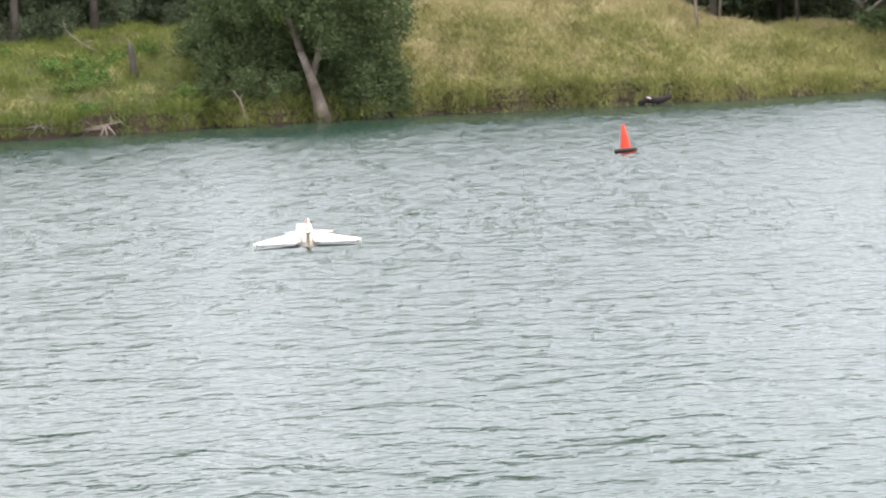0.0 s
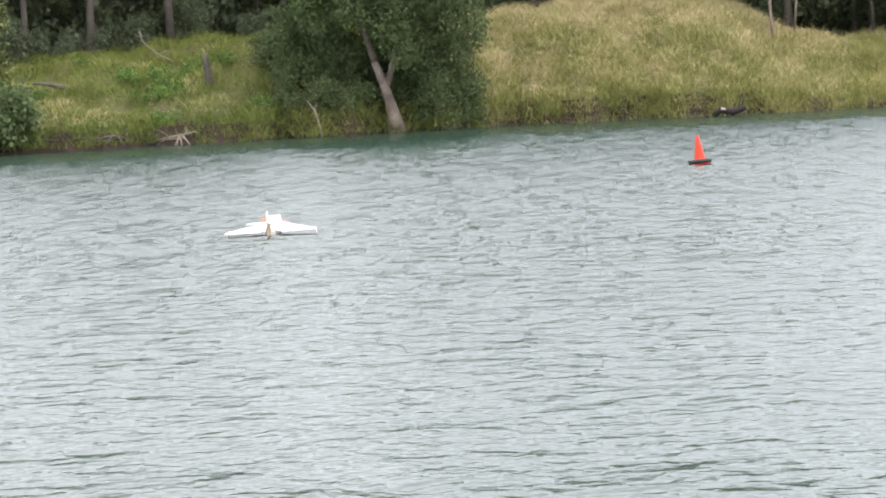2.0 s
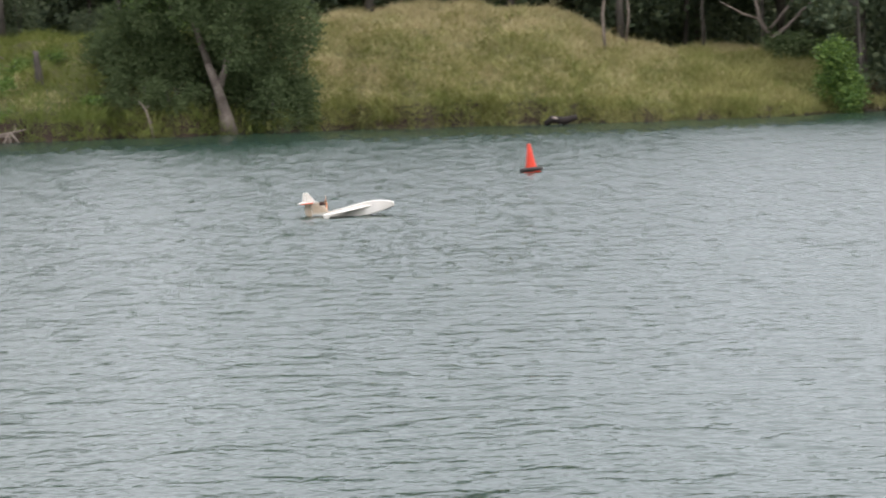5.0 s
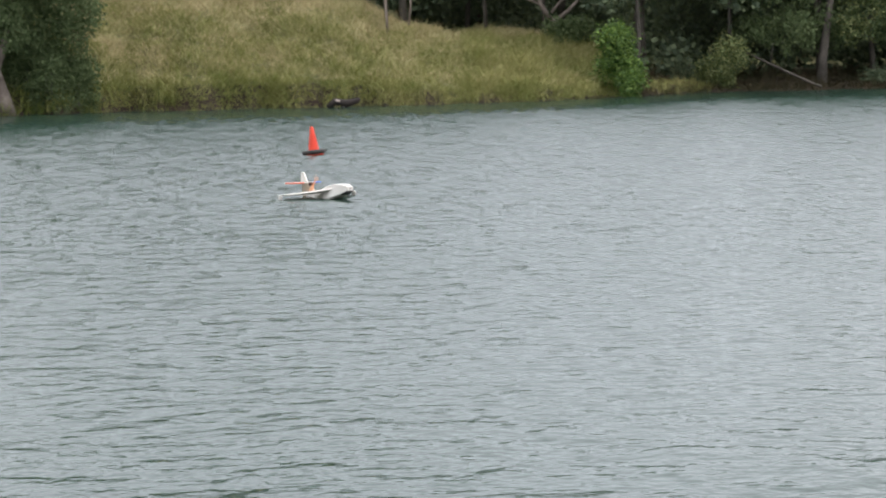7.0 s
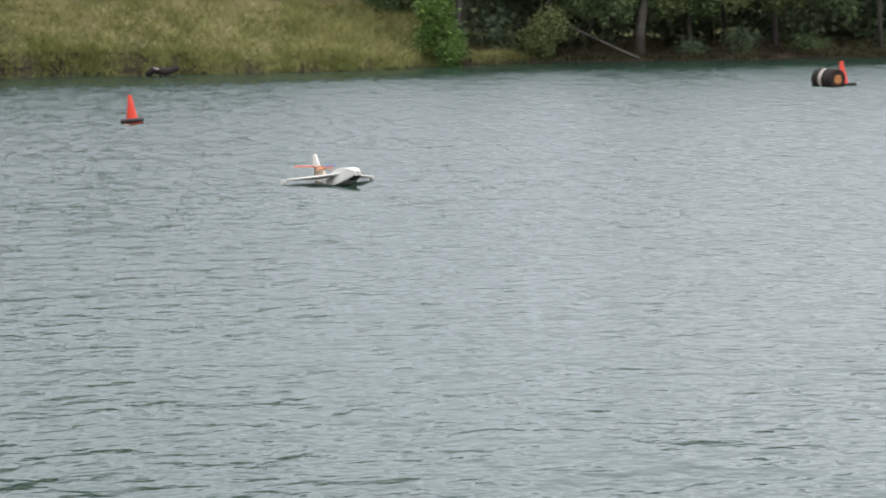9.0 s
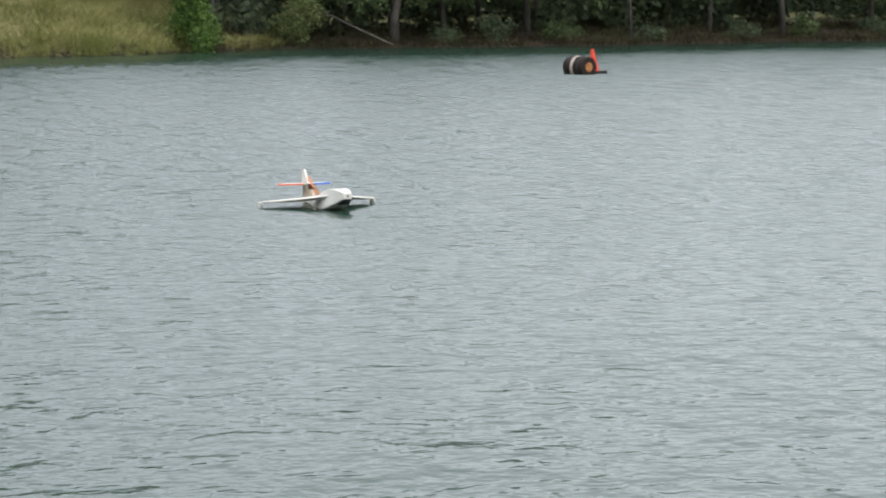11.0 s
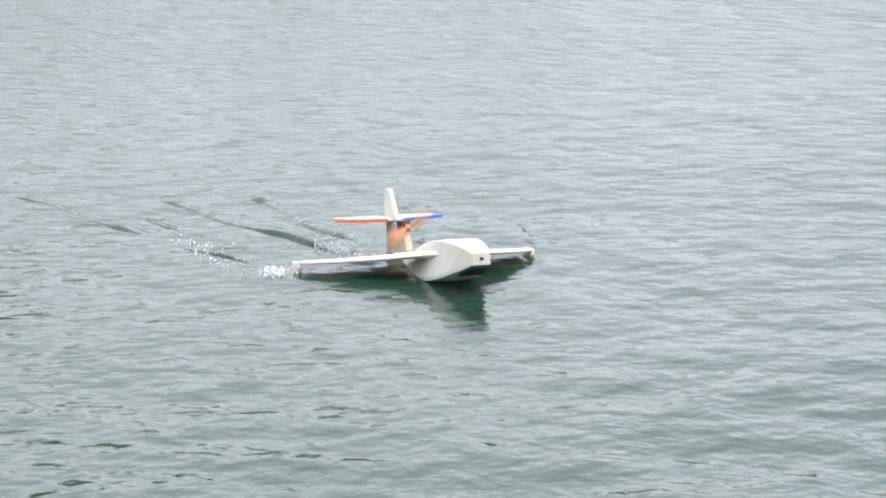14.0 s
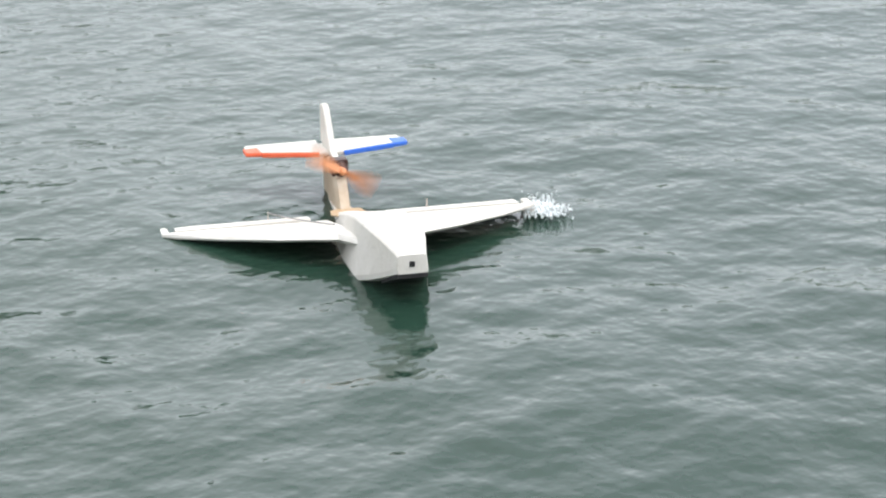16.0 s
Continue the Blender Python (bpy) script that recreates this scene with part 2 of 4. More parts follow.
# ---- mesh helpers ----
def part(name, bm, mat, parent=None, label="", smooth=False):
    """Links a bmesh as one mesh object under a thing or a part."""
    me = bpy.data.meshes.new(name)
    bm.to_mesh(me)
    bm.free()
    if smooth:
        me.shade_smooth()
    me.materials.append(mat)
    ob = new(name, me)
    ob.parent = parent
    return tagged(ob, label)


def sheet(name, verts, faces, mat, parent=None, smooth=False, mats=(), index=None):
    """One mesh object from arrays of points and of equal-sided faces."""
    me = bpy.data.meshes.new(name)
    verts, faces = np.asarray(verts, np.float32), np.asarray(faces, np.int32)
    k = faces.shape[1]
    me.vertices.add(len(verts))
    me.vertices.foreach_set("co", verts.ravel())
    me.loops.add(faces.size)
    me.loops.foreach_set("vertex_index", faces.ravel())
    me.polygons.add(len(faces))
    me.polygons.foreach_set("loop_start", np.arange(0, faces.size, k, dtype=np.int32))
    me.materials.append(mat)
    for x in mats:
        me.materials.append(x)
    if index is not None:
        me.polygons.foreach_set("material_index", np.asarray(index, np.int32))
    me.update()
    me.validate()
    if smooth:
        me.shade_smooth()
    ob = new(name, me)
    ob.parent = parent
    return ob


def box(lo, hi, bevel=0.0):
    bm = bmesh.new()
    bmesh.ops.create_cube(bm, size=1)
    for v in bm.verts:
        v.co = Vector([(a + b) / 2 + c * (b - a) for a, b, c in zip(lo, hi, v.co)])
    if bevel:
        bmesh.ops.bevel(bm, geom=bm.edges[:], offset=bevel, segments=2, affect="EDGES", profile=0.5)
    return bm


def loft(rings, caps=True):
    """A skin through rings of equally many points."""
    bm = bmesh.new()
    rows = [[bm.verts.new(p) for p in r] for r in rings]
    n = len(rows[0])
    for a, b in zip(rows, rows[1:]):
        for i in range(n):
            bm.faces.new((a[i], a[(i + 1) % n], b[(i + 1) % n], b[i]))
    if caps:
        bm.faces.new(rows[0][::-1])
        bm.faces.new(rows[-1])
    bmesh.ops.recalc_face_normals(bm, faces=bm.faces)
    return bm


def tube(path, radii, sides=8):
    """A tapered round limb along a path."""
    rings = []
    for i, p in enumerate(path):
        d = (Vector(path[min(i + 1, len(path) - 1)]) - Vector(path[max(i - 1, 0)])).normalized()
        u = d.cross(Vector((0.3, 1, 0.1))).normalized()
        v = d.cross(u)
        r = radii[i]
        rings.append([Vector(p) + (u * math.cos(2 * math.pi * k / sides) + v * math.sin(2 * math.pi * k / sides)) * r for k in range(sides)])
    return loft(rings)


def plate(outline, thickness, axis=2, bevel=0.0):
    """A flat board of that outline (2D), thickness along an axis; other axes in order."""
    bm = bmesh.new()
    ring = []
    for s in (-0.5, 0.5):
        vs = []
        for a, b in outline:
            c = [a, b]
            c.insert(axis, s * thickness)
            vs.append(bm.verts.new(c))
        ring.append(vs)
    n = len(outline)
    bm.faces.new(ring[0][::-1])
    bm.faces.new(ring[1])
    for i in range(n):
        bm.faces.new((ring[0][i], ring[0][(i + 1) % n], ring[1][(i + 1) % n], ring[1][i]))
    bmesh.ops.recalc_face_normals(bm, faces=bm.faces)
    if bevel:
        bmesh.ops.bevel(bm, geom=bm.edges[:], offset=bevel, segments=2, affect="EDGES", profile=0.5)
    return bm


def leaves(name, centres, radii, count, size, mat, parent, seed, droop=0.5, slim=0.35):
    """A crown of many small leaves gathered in clumps: centres (n,3), radii (n,3)."""
    rng = np.random.default_rng(seed)
    centres, radii = np.asarray(centres, float), np.asarray(radii, float)
    w = np.prod(radii, 1) ** 0.67
    pick = rng.choice(len(centres), count, p=w / w.sum())
    d = rng.normal(size=(count, 3))
    d /= np.linalg.norm(d, axis=1)[:, None]
    p = centres[pick] + d * radii[pick] * (rng.random(count) ** 0.45)[:, None]
    # twig clusters: pull the leaves to a smaller number of twigs
    twigs = p[rng.integers(0, count, max(count // 14, 1))]
    p = twigs[rng.integers(0, len(twigs), count)] + rng.normal(size=(count, 3)) * size * 1.3
    a = rng.normal(size=(count, 3))
    a[:, 2] -= droop * 2
    a /= np.linalg.norm(a, axis=1)[:, None]
    b = np.cross(a, rng.normal(size=(count, 3)))
    b /= np.linalg.norm(b, axis=1)[:, None] + 1e-9
    s = size * rng.uniform(0.6, 1.4, count)[:, None]
    v = np.stack([p - b * s * slim * 0.3, p + a * s * 0.5 - b * s * slim, p + a * s, p + a * s * 0.5 + b * s * slim], 1).reshape(-1, 3)
    return sheet(name, v, np.arange(count * 4).reshape(-1, 4), mat, parent)


def spot(turn, r, z=0.0):
    """A place by its bearing (degrees right of north) and distance from the viewer's shore."""
    return Vector((r * math.sin(radians(turn)), r * math.cos(radians(turn)), z))


# ---- the lake and its banks ----
SHORE_AZ = (-180, -150, -120, -100, -80, -60, -40, -25, -16, -10.5, -5.4, -2.9, 0, 3, 7, 10, 11.5, 13, 17.5, 20, 25, 33, 45, 60, 80, 100, 120, 150, 180)
SHORE_R = (0.7, 0.8, 1.6, 6, 25, 45, 52, 54, 56.3, 58, 59.3, 61, 61, 61.3, 62.5, 66, 70, 71, 73, 74.5, 81, 91, 95, 80, 45, 10, 1.8, 0.8, 0.7)
CREST_AZ = (-180, -120, -90, -40, -15.8, -11, -7.8, -5, -3.5, -2.2, -0.8, 2.8, 3.5, 4.2, 5.2, 7.4, 9.4, 10.3, 12, 25, 40, 90, 120, 180)
CREST_Z = (0.8, 0.8, 1.5, 2.2, 2.1, 2.6, 2.9, 2.9, 3.0, 3.3, 3.5, 3.3, 2.9, 2.25, 2.0, 1.85, 1.35, 0.7, 0.5, 0.55, 0.8, 1.5, 0.8, 0.8)


def shore(az):
    az = np.asarray(az, float)
    return np.interp(az, SHORE_AZ, SHORE_R) + np.where(np.abs(az) < 60, 0.35 * np.sin(az * 2.1) + 0.25 * np.sin(az * 5.3 + 1) + 0.12 * np.sin(az * 13), 0)


def land(az, o):
    """The bank's height at a bearing and o metres behind the waterline."""
    az, o = np.asarray(az, float), np.asarray(o, float)
    crest = np.interp(az, CREST_AZ, CREST_Z)
    t = np.clip(o / 11.0, 0, 1)
    rise = 0.12 * np.clip(o / 0.5, 0, 1) + 0.88 * (t * (1.6 - 0.6 * t))
    bumpy = np.clip(o / 3, 0, 1) * np.clip((80 - np.abs(az)) / 30, 0, 1)
    z = crest * rise + (0.12 * np.sin(az * 1.7 + o * 0.6) + 0.08 * np.sin(az * 4.1 - o * 1.3)) * bumpy
    z = z + np.clip(o - 11, 0, 60) * 0.012
    return np.where(o < 0, 0.45 * o, z)


def on_land(az, o, dz=0.0):
    r = float(shore(az)) + o
    return spot(az, r, float(land(az, o)) + dz)


def build_ground():
    az = np.concatenate([np.arange(-180, -26, 3.0), np.arange(-26, 36, 0.2), np.linspace(36, 180, 49)])
    off = np.array([-3, -1.2, -0.4, 0, 0.15, 0.35, 0.6, 1, 1.5, 2, 2.7, 3.5, 4.5, 5.5, 6.5, 8, 9.5, 11, 13, 16, 20, 26, 34, 45, 60, 90, 150, 400, 2000])
    A, O = np.meshgrid(az, off, indexing="ij")
    R = np.maximum(shore(A) + O, 0.05)
    Z = land(A, O)
    v = np.stack([R * np.sin(np.radians(A)), R * np.cos(np.radians(A)), Z], -1).reshape(-1, 3)
    n, k = len(az), len(off)
    i = np.arange(n * k).reshape(n, k)
    f = np.stack([i[:-1, :-1], i[1:, :-1], i[1:, 1:], i[:-1, 1:]], -1).reshape(-1, 4)
    mid = ((az[:-1] + az[1:]) / 2)[:, None] + 0 * off[None, :-1]
    lip = (off[None, :-1] < 0.5) | ((mid > -16) & (mid < -8) & (off[None, :-1] < 0.9)) | ((mid > 10.4) & (mid < 60) & (off[None, :-1] < 3))
    ob = sheet("ground", v, f, SOIL, smooth=True, mats=(EARTH,), index=lip.ravel().astype(int))
    tagged(ob, "grassy earth bank that rings the lake, red and bare at the waterline", "ground", kind="structure")


def wave_height(x, y):
    """Short-crested wind ripples of 0.1 to 2.4 m that grow with the distance from the viewer's sheltered shore."""
    rng = np.random.default_rng(5)
    z = np.zeros_like(x)
    r = np.hypot(x, y)
    fetch = np.clip(2.2 - 0.28 * (r - 5.5), 0.42, 2.4)
    fine = np.clip(1.15 - 0.06 * (r - 6), 0.5, 1.0)
    for lam in np.geomspace(0.10, 2.2, 72):
        th = rng.normal(0, 1.5 if lam < 0.45 else 1.0) + 0.1
        k = 2 * math.pi / lam
        slope = 0.0066 if lam < 0.45 else 0.0045
        ph = rng.uniform(0, 6.28, 3)
        across = x * math.cos(th) - y * math.sin(th)
        swing = np.sin(k * (x * math.sin(th) + y * math.cos(th)) + ph[0] + 1.4 * np.sin(0.55 * k * across + ph[1]))
        crest = np.exp(1.1 * (swing - 1)) * 1.5
        z += slope / k * (crest - 0.66) * 1.25 * (fetch if lam > 0.3 else fine) * (0.3 + 1.0 * np.sin(0.38 * k * across + ph[2]) ** 2)
    gust = 0.85 + 0.3 * np.sin(x * 0.23 + 0.5 * np.sin(y * 0.31)) * np.sin(y * 0.19 + 1)
    return z * gust


def build_water():
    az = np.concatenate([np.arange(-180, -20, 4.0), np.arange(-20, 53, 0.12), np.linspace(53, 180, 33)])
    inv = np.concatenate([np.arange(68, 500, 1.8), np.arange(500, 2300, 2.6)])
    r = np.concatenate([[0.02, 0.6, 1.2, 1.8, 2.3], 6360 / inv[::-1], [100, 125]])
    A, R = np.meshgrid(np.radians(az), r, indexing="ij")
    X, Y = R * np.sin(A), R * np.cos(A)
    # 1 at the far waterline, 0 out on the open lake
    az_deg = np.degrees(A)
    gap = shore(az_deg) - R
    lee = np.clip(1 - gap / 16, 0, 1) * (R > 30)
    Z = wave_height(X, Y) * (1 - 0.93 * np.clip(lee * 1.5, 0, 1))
    n, k = A.shape
    i = np.arange(n * k).reshape(n, k)
    f = np.stack([i[:-1, :-1], i[1:, :-1], i[1:, 1:], i[:-1, 1:]], -1).reshape(-1, 4)
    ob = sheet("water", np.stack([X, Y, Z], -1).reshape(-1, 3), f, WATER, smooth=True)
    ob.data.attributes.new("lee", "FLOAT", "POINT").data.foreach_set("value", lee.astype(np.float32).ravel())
    return tagged(ob, "wind-rippled green lake water reflecting a pale overcast sky", "water", kind="structure")


build_ground()
water = build_water()


# ---- the model flying boat ----
def build_flying_boat():
    boat = tagged(new("model_seaplane"), "white foam radio-controlled flying boat with orange propeller, skimming the lake", "model plane")

    def section(x, hw, top, zb, zt, r=0.004):
        # flat deck with crisp edges, straight sides that flare to the chine, shallow bottom
        top, c = min(top * 1.1, hw * 0.97), 0.97 * hw
        return [(x, -hw, zb + 0.016), (x, -top, zt - r), (x, -top + r, zt), (x, 0, zt + 0.001), (x, top - r, zt), (x, top, zt - r),
                (x, hw, zb + 0.016), (x, c, zb + 0.004), (x, c * 0.7, zb), (x, 0, zb - 0.004), (x, -c * 0.7, zb), (x, -c, zb + 0.004)]
    rows = ((-0.03, 0.028, 0.022, 0.0, 0.042), (0.04, 0.045, 0.026, -0.012, 0.056), (0.15, 0.066, 0.034, -0.022, 0.083), (0.28, 0.080, 0.050, -0.020, 0.115), (0.40, 0.084, 0.058, -0.008, 0.139),
            (0.50, 0.082, 0.060, 0.012, 0.150), (0.575, 0.068, 0.054, 0.034, 0.149), (0.64, 0.050, 0.044, 0.056, 0.142), (0.69, 0.037, 0.036, 0.074, 0.131), (0.711, 0.033, 0.032, 0.081, 0.125))
    part("fuselage", loft([section(*r) for r in rows]), FOAM, boat, "boxy white foam fuselage with a flat humped deck and slab sides")
    # black strip added to draw the shade under the nose
    keel = ((0.60, 0.046, 0.034, 0.043), (0.64, 0.042, 0.049, 0.058), (0.68, 0.037, 0.064, 0.073), (0.714, 0.034, 0.074, 0.084))
    part("nose_shade_strip", loft([[(x, -w, b), (x, -w, t), (x, w, t), (x, w, b)] for x, w, b, t in keel]), BLACK, boat, "black strip that gives the shade under the nose")
    part("nose_vent", box((0.708, -0.006, 0.099), (0.7145, 0.006, 0.111), 0.001), BLACK, boat, "small black square hole in the nose")

    def aerofoil(y, le, te, z_le, z_te, th):
        pts = []
        for s, hgt in ((0.0, 0.0), (0.06, 0.75), (0.25, 1.0), (0.6, 0.75), (1.0, 0.12)):
            pts.append((le + (te - le) * s, y, z_le + (z_te - z_le) * s + th * 0.5 * hgt))
        for s, hgt in ((1.0, -0.12), (0.6, -0.5), (0.25, -0.6), (0.06, -0.5)):
            pts.append((le + (te - le) * s, y, z_le + (z_te - z_le) * s + th * 0.5 * hgt))
        return pts
    for s in (1, -1):
        st = ((0.06, 0.52, -0.010, 0.100, 0.036, 0.034), (0.10, 0.40, -0.012, 0.088, 0.036, 0.032), (0.22, 0.29, -0.014, 0.068, 0.036, 0.027),
              (0.35, 0.175, -0.015, 0.052, 0.037, 0.022), (0.44, 0.092, -0.015, 0.043, 0.037, 0.018), (0.465, 0.060, -0.010, 0.040, 0.037, 0.010))
        part("wing", loft([aerofoil(s * y, le, te + 0.055, zl, zt + 0.004, th) for y, le, te, zl, zt, th in st]), FOAM, boat, "tapered white foam wing")
        part("aileron", loft([[(0.040, s * 0.10, 0.048), (-0.014, s * 0.10, 0.040), (-0.014, s * 0.10, 0.035), (0.040, s * 0.10, 0.032)],
                              [(0.036, s * 0.43, 0.044), (-0.015, s * 0.43, 0.040), (-0.015, s * 0.43, 0.035), (0.036, s * 0.43, 0.032)]]), FOAM, boat)
        part("tip_float", plate([(-0.012, 0.042), (0.062, 0.042), (0.070, 0.024), (0.050, -0.004), (0.0, -0.004)], 0.020, 1, 0.004), FOAM, boat, "small foam tip float").location = (0, s * 0.456, 0)
        part("control_horn", plate([(0.004, 0.03), (0.014, 0.03), (0.008, 0.062), (0.004, 0.062)], 0.002, 1), WHITE, boat).location = (0, s * 0.20, 0.004)
    part("pushrod", tube([(0.008, -0.20, 0.062), (0.09, -0.17, 0.070), (0.19, -0.125, 0.080), (0.28, -0.086, 0.092)], [0.0018] * 4, 5), WIRE, boat, "thin steel pushrod")
    part("glue_fillet", plate([(-0.04, -0.040), (0.0, -0.045), (0.03, -0.018), (0.03, 0.018), (0.0, 0.045), (-0.04, 0.040), (-0.06, 0.0)], 0.004, 2, 0.001), GLUE, boat, "amber glue patch at the fin's foot").location = (0.02, 0, 0.0465)
    part("pylon", loft([[(f, 0.012, z), (f - 0.03, 0.017, z), (r, 0.010, z), (r, -0.010, z), (f - 0.03, -0.017, z), (f, -0.012, z)]
                        for z, f, r in ((0.030, -0.012, -0.196), (0.08, -0.038, -0.205), (0.125, -0.070, -0.216), (0.1475, -0.078, -0.222))]), FOAM_AGED, boat, "broad yellowed foam fin pylon")
    part("tail_boom", loft([[(-0.03, 0.024, 0.004), (-0.03, 0.024, 0.044), (-0.03, -0.024, 0.044), (-0.03, -0.024, 0.004)],
                            [(-0.20, 0.010, 0.020), (-0.20, 0.010, 0.036), (-0.20, -0.010, 0.036), (-0.20, -0.010, 0.020)]]), FOAM, boat)
    part("fin", plate([(-0.11, 0.152), (-0.165, 0.170), (-0.235, 0.262), (-0.250, 0.270), (-0.268, 0.268), (-0.268, 0.152)], 0.017, 1, 0.004), FOAM, boat, "tall swept white fin")
    part("rudder", plate([(-0.200, 0.022), (-0.226, 0.146), (-0.282, 0.146), (-0.284, 0.05), (-0.262, 0.002), (-0.215, -0.004)], 0.010, 1, 0.002), FOAM_AGED, boat, "hinged foam rudder that reaches the water")
    part("fin_trim", plate([(-0.271, 0.163), (-0.271, 0.267), (-0.296, 0.262), (-0.306, 0.163)], 0.010, 1, 0.002), FOAM, boat)
    for s, tape in ((1, BLUE_TAPE), (-1, RED_TAPE)):
        tag = "blue" if s > 0 else "red-orange"
        wing = part("tailplane", plate([(-0.185, 0.0), (-0.185, s * 0.03), (-0.228, s * 0.172), (-0.295, s * 0.172), (-0.290, 0.0)], 0.011, 2, 0.003), FOAM, boat, "white foam tailplane half")
        wing.location = (0, 0, 0.154)
        part("tip_tape", plate([(-0.228, s * 0.1725), (-0.240, s * 0.211), (-0.288, s * 0.211), (-0.295, s * 0.1725)], 0.011, 2, 0.003), tape, wing, tag + " taped tip")
        edge = part("edge_tape", plate([(-0.178, s * 0.032), (-0.190, s * 0.032), (-0.236, s * 0.172), (-0.224, s * 0.172)], 0.0122, 2, 0.002), tape, wing, tag + " leading-edge tape")
        edge.location = (0.001, 0, 0)
        part("elevator", plate([(-0.297, s * 0.012), (-0.299, s * 0.205), (-0.330, s * 0.200), (-0.338, s * 0.012)], 0.007, 2, 0.002), FOAM, wing)
    motor = part("motor", tube([(-0.135, 0, 0.140), (-0.100, 0, 0.140), (-0.062, 0, 0.140), (-0.050, 0, 0.140)], [0.014, 0.019, 0.019, 0.009], 12), BROWN, boat, "dark brown electric motor")
    part("motor_mount", box((-0.115, -0.021, 0.120), (-0.072, 0.021, 0.162), 0.004), BROWN, motor, "dark brown motor mount")
    part("motor_lead", tube([(-0.10, 0.012, 0.124), (-0.075, 0.016, 0.09), (-0.04, 0.012, 0.05)], [0.003] * 3, 5), BLACK, motor)
    prop = new("propeller")
    prop.parent, prop.location = boat, (-0.040, 0, 0.140)
    tagged(prop, "spinning two-blade orange propeller")
    part("hub", tube([(-0.012, 0, 0), (0.004, 0, 0), (0.016, 0, 0)], [0.010, 0.010, 0.003], 10), ORANGE, prop)
    for s in (1, -1):
        rings = []
        for y, c, tw in ((0.008, 0.008, 40), (0.03, 0.013, 32), (0.06, 0.014, 22), (0.085, 0.010, 16), (0.100, 0.004, 14)):
            rings.append([Vector((0, 0, y * s)) + Matrix.Rotation(radians(tw * s), 3, "Z") @ Vector((dx, dy, 0)) for dx, dy in ((0.0012, -c), (0.0016, 0), (0.0012, c), (-0.0012, c), (-0.0016, 0), (-0.0012, -c))])
        part("blade", loft(rings), ORANGE, prop)
    return boat, prop


boat, propeller = build_flying_boat()


# ---- buoys ----
def cone_mesh(height, foot, tip, sides=20):
    rings = []
    for z, r in ((0.0, foot), (0.03, foot * 0.93), (height * 0.5, (foot + tip) * 0.48), (height * 0.97, tip), (height, tip * 0.7)):
        rings.append([(r * math.cos(2 * math.pi * k / sides), r * math.sin(2 * math.pi * k / sides), z) for k in range(sides)])
    return loft(rings)


def ring_mesh(major, minor, sides=24):
    bm = bmesh.new()
    rows = [[bm.verts.new(((major + minor * math.cos(b)) * math.cos(a), (major + minor * math.cos(b)) * math.sin(a), minor * math.sin(b)))
             for b in [2 * math.pi * j / 8 for j in range(8)]] for a in [2 * math.pi * i / sides for i in range(sides)]]
    for i in range(sides):
        for j in range(8):
            bm.faces.new((rows[i][j], rows[(i + 1) % sides][j], rows[(i + 1) % sides][(j + 1) % 8], rows[i][(j + 1) % 8]))
    bmesh.ops.recalc_face_normals(bm, faces=bm.faces)
    return bm


def build_cone_buoy():
    buoy = tagged(new("cone_buoy"), "orange traffic cone floating on a black ring on the lake", "buoy")
    part("cone", cone_mesh(0.46, 0.105, 0.026), CONE, buoy, "orange plastic cone", True)
    part("foot_plate", plate([(-0.14, -0.14), (0.14, -0.14), (0.14, 0.14), (-0.14, 0.14)], 0.02, 2, 0.004), CONE, buoy)
    part("float_ring", ring_mesh(0.158, 0.036), RUBBER, buoy, "black rubber float ring", True).location = (0, 0, 0.045)
    m = spot(2.30, 33.9, 0.0)
    buoy.matrix_basis = pose(*m, -3, -4.5, 0) @ Matrix.Scale(0.93, 4)


def build_drum_buoy():
    at = spot(19.79, 47.5)
    drum = tagged(new("drum_buoy"), "black drum with a white band floating on its side", "buoy")
    sides = 28

    def drum_ring(x, r):
        return [(x, r * math.cos(2 * math.pi * k / sides), r * math.sin(2 * math.pi * k / sides)) for k in range(sides)]
    part("barrel", loft([drum_ring(x, r) for x, r in ((-0.27, 0.17), (-0.26, 0.195), (-0.13, 0.205), (-0.12, 0.212), (-0.11, 0.205), (0.08, 0.205), (0.09, 0.212), (0.10, 0.205), (0.26, 0.195), (0.27, 0.17))]), DRUM, drum, "weathered black barrel")
    part("band", loft([drum_ring(x, 0.2145) for x in (-0.05, 0.03)], False), WHITE, drum, "dirty white painted band")
    part("end_cap", loft([drum_ring(x, r) for x, r in ((0.2705, 0.09), (0.278, 0.075))]), END_PAINT, drum, "faded orange and yellow painted end")
    part("strap", loft([drum_ring(x, 0.207) for x in (0.13, 0.16)], False), RUBBER, drum)
    drum.matrix_basis = pose(at.x, at.y, 0.14, 0, 0, -68) @ Matrix.Scale(1.1, 4)
    cone = tagged(new("cone_buoy"), "orange traffic cone on a dark float beside the black drum", "buoy")
    part("cone", cone_mesh(0.50, 0.12, 0.03), CONE, cone, "orange plastic cone", True)
    part("float_board", plate([(-0.26, -0.16), (0.26, -0.16), (0.28, 0), (0.26, 0.16), (-0.26, 0.16)], 0.06, 2, 0.01), RUBBER, cone, "dark float board")
    cone.matrix_basis = pose(*spot(20.16, 47.8, 0.015), 0, -5, -19)


build_cone_buoy()
build_drum_buoy()


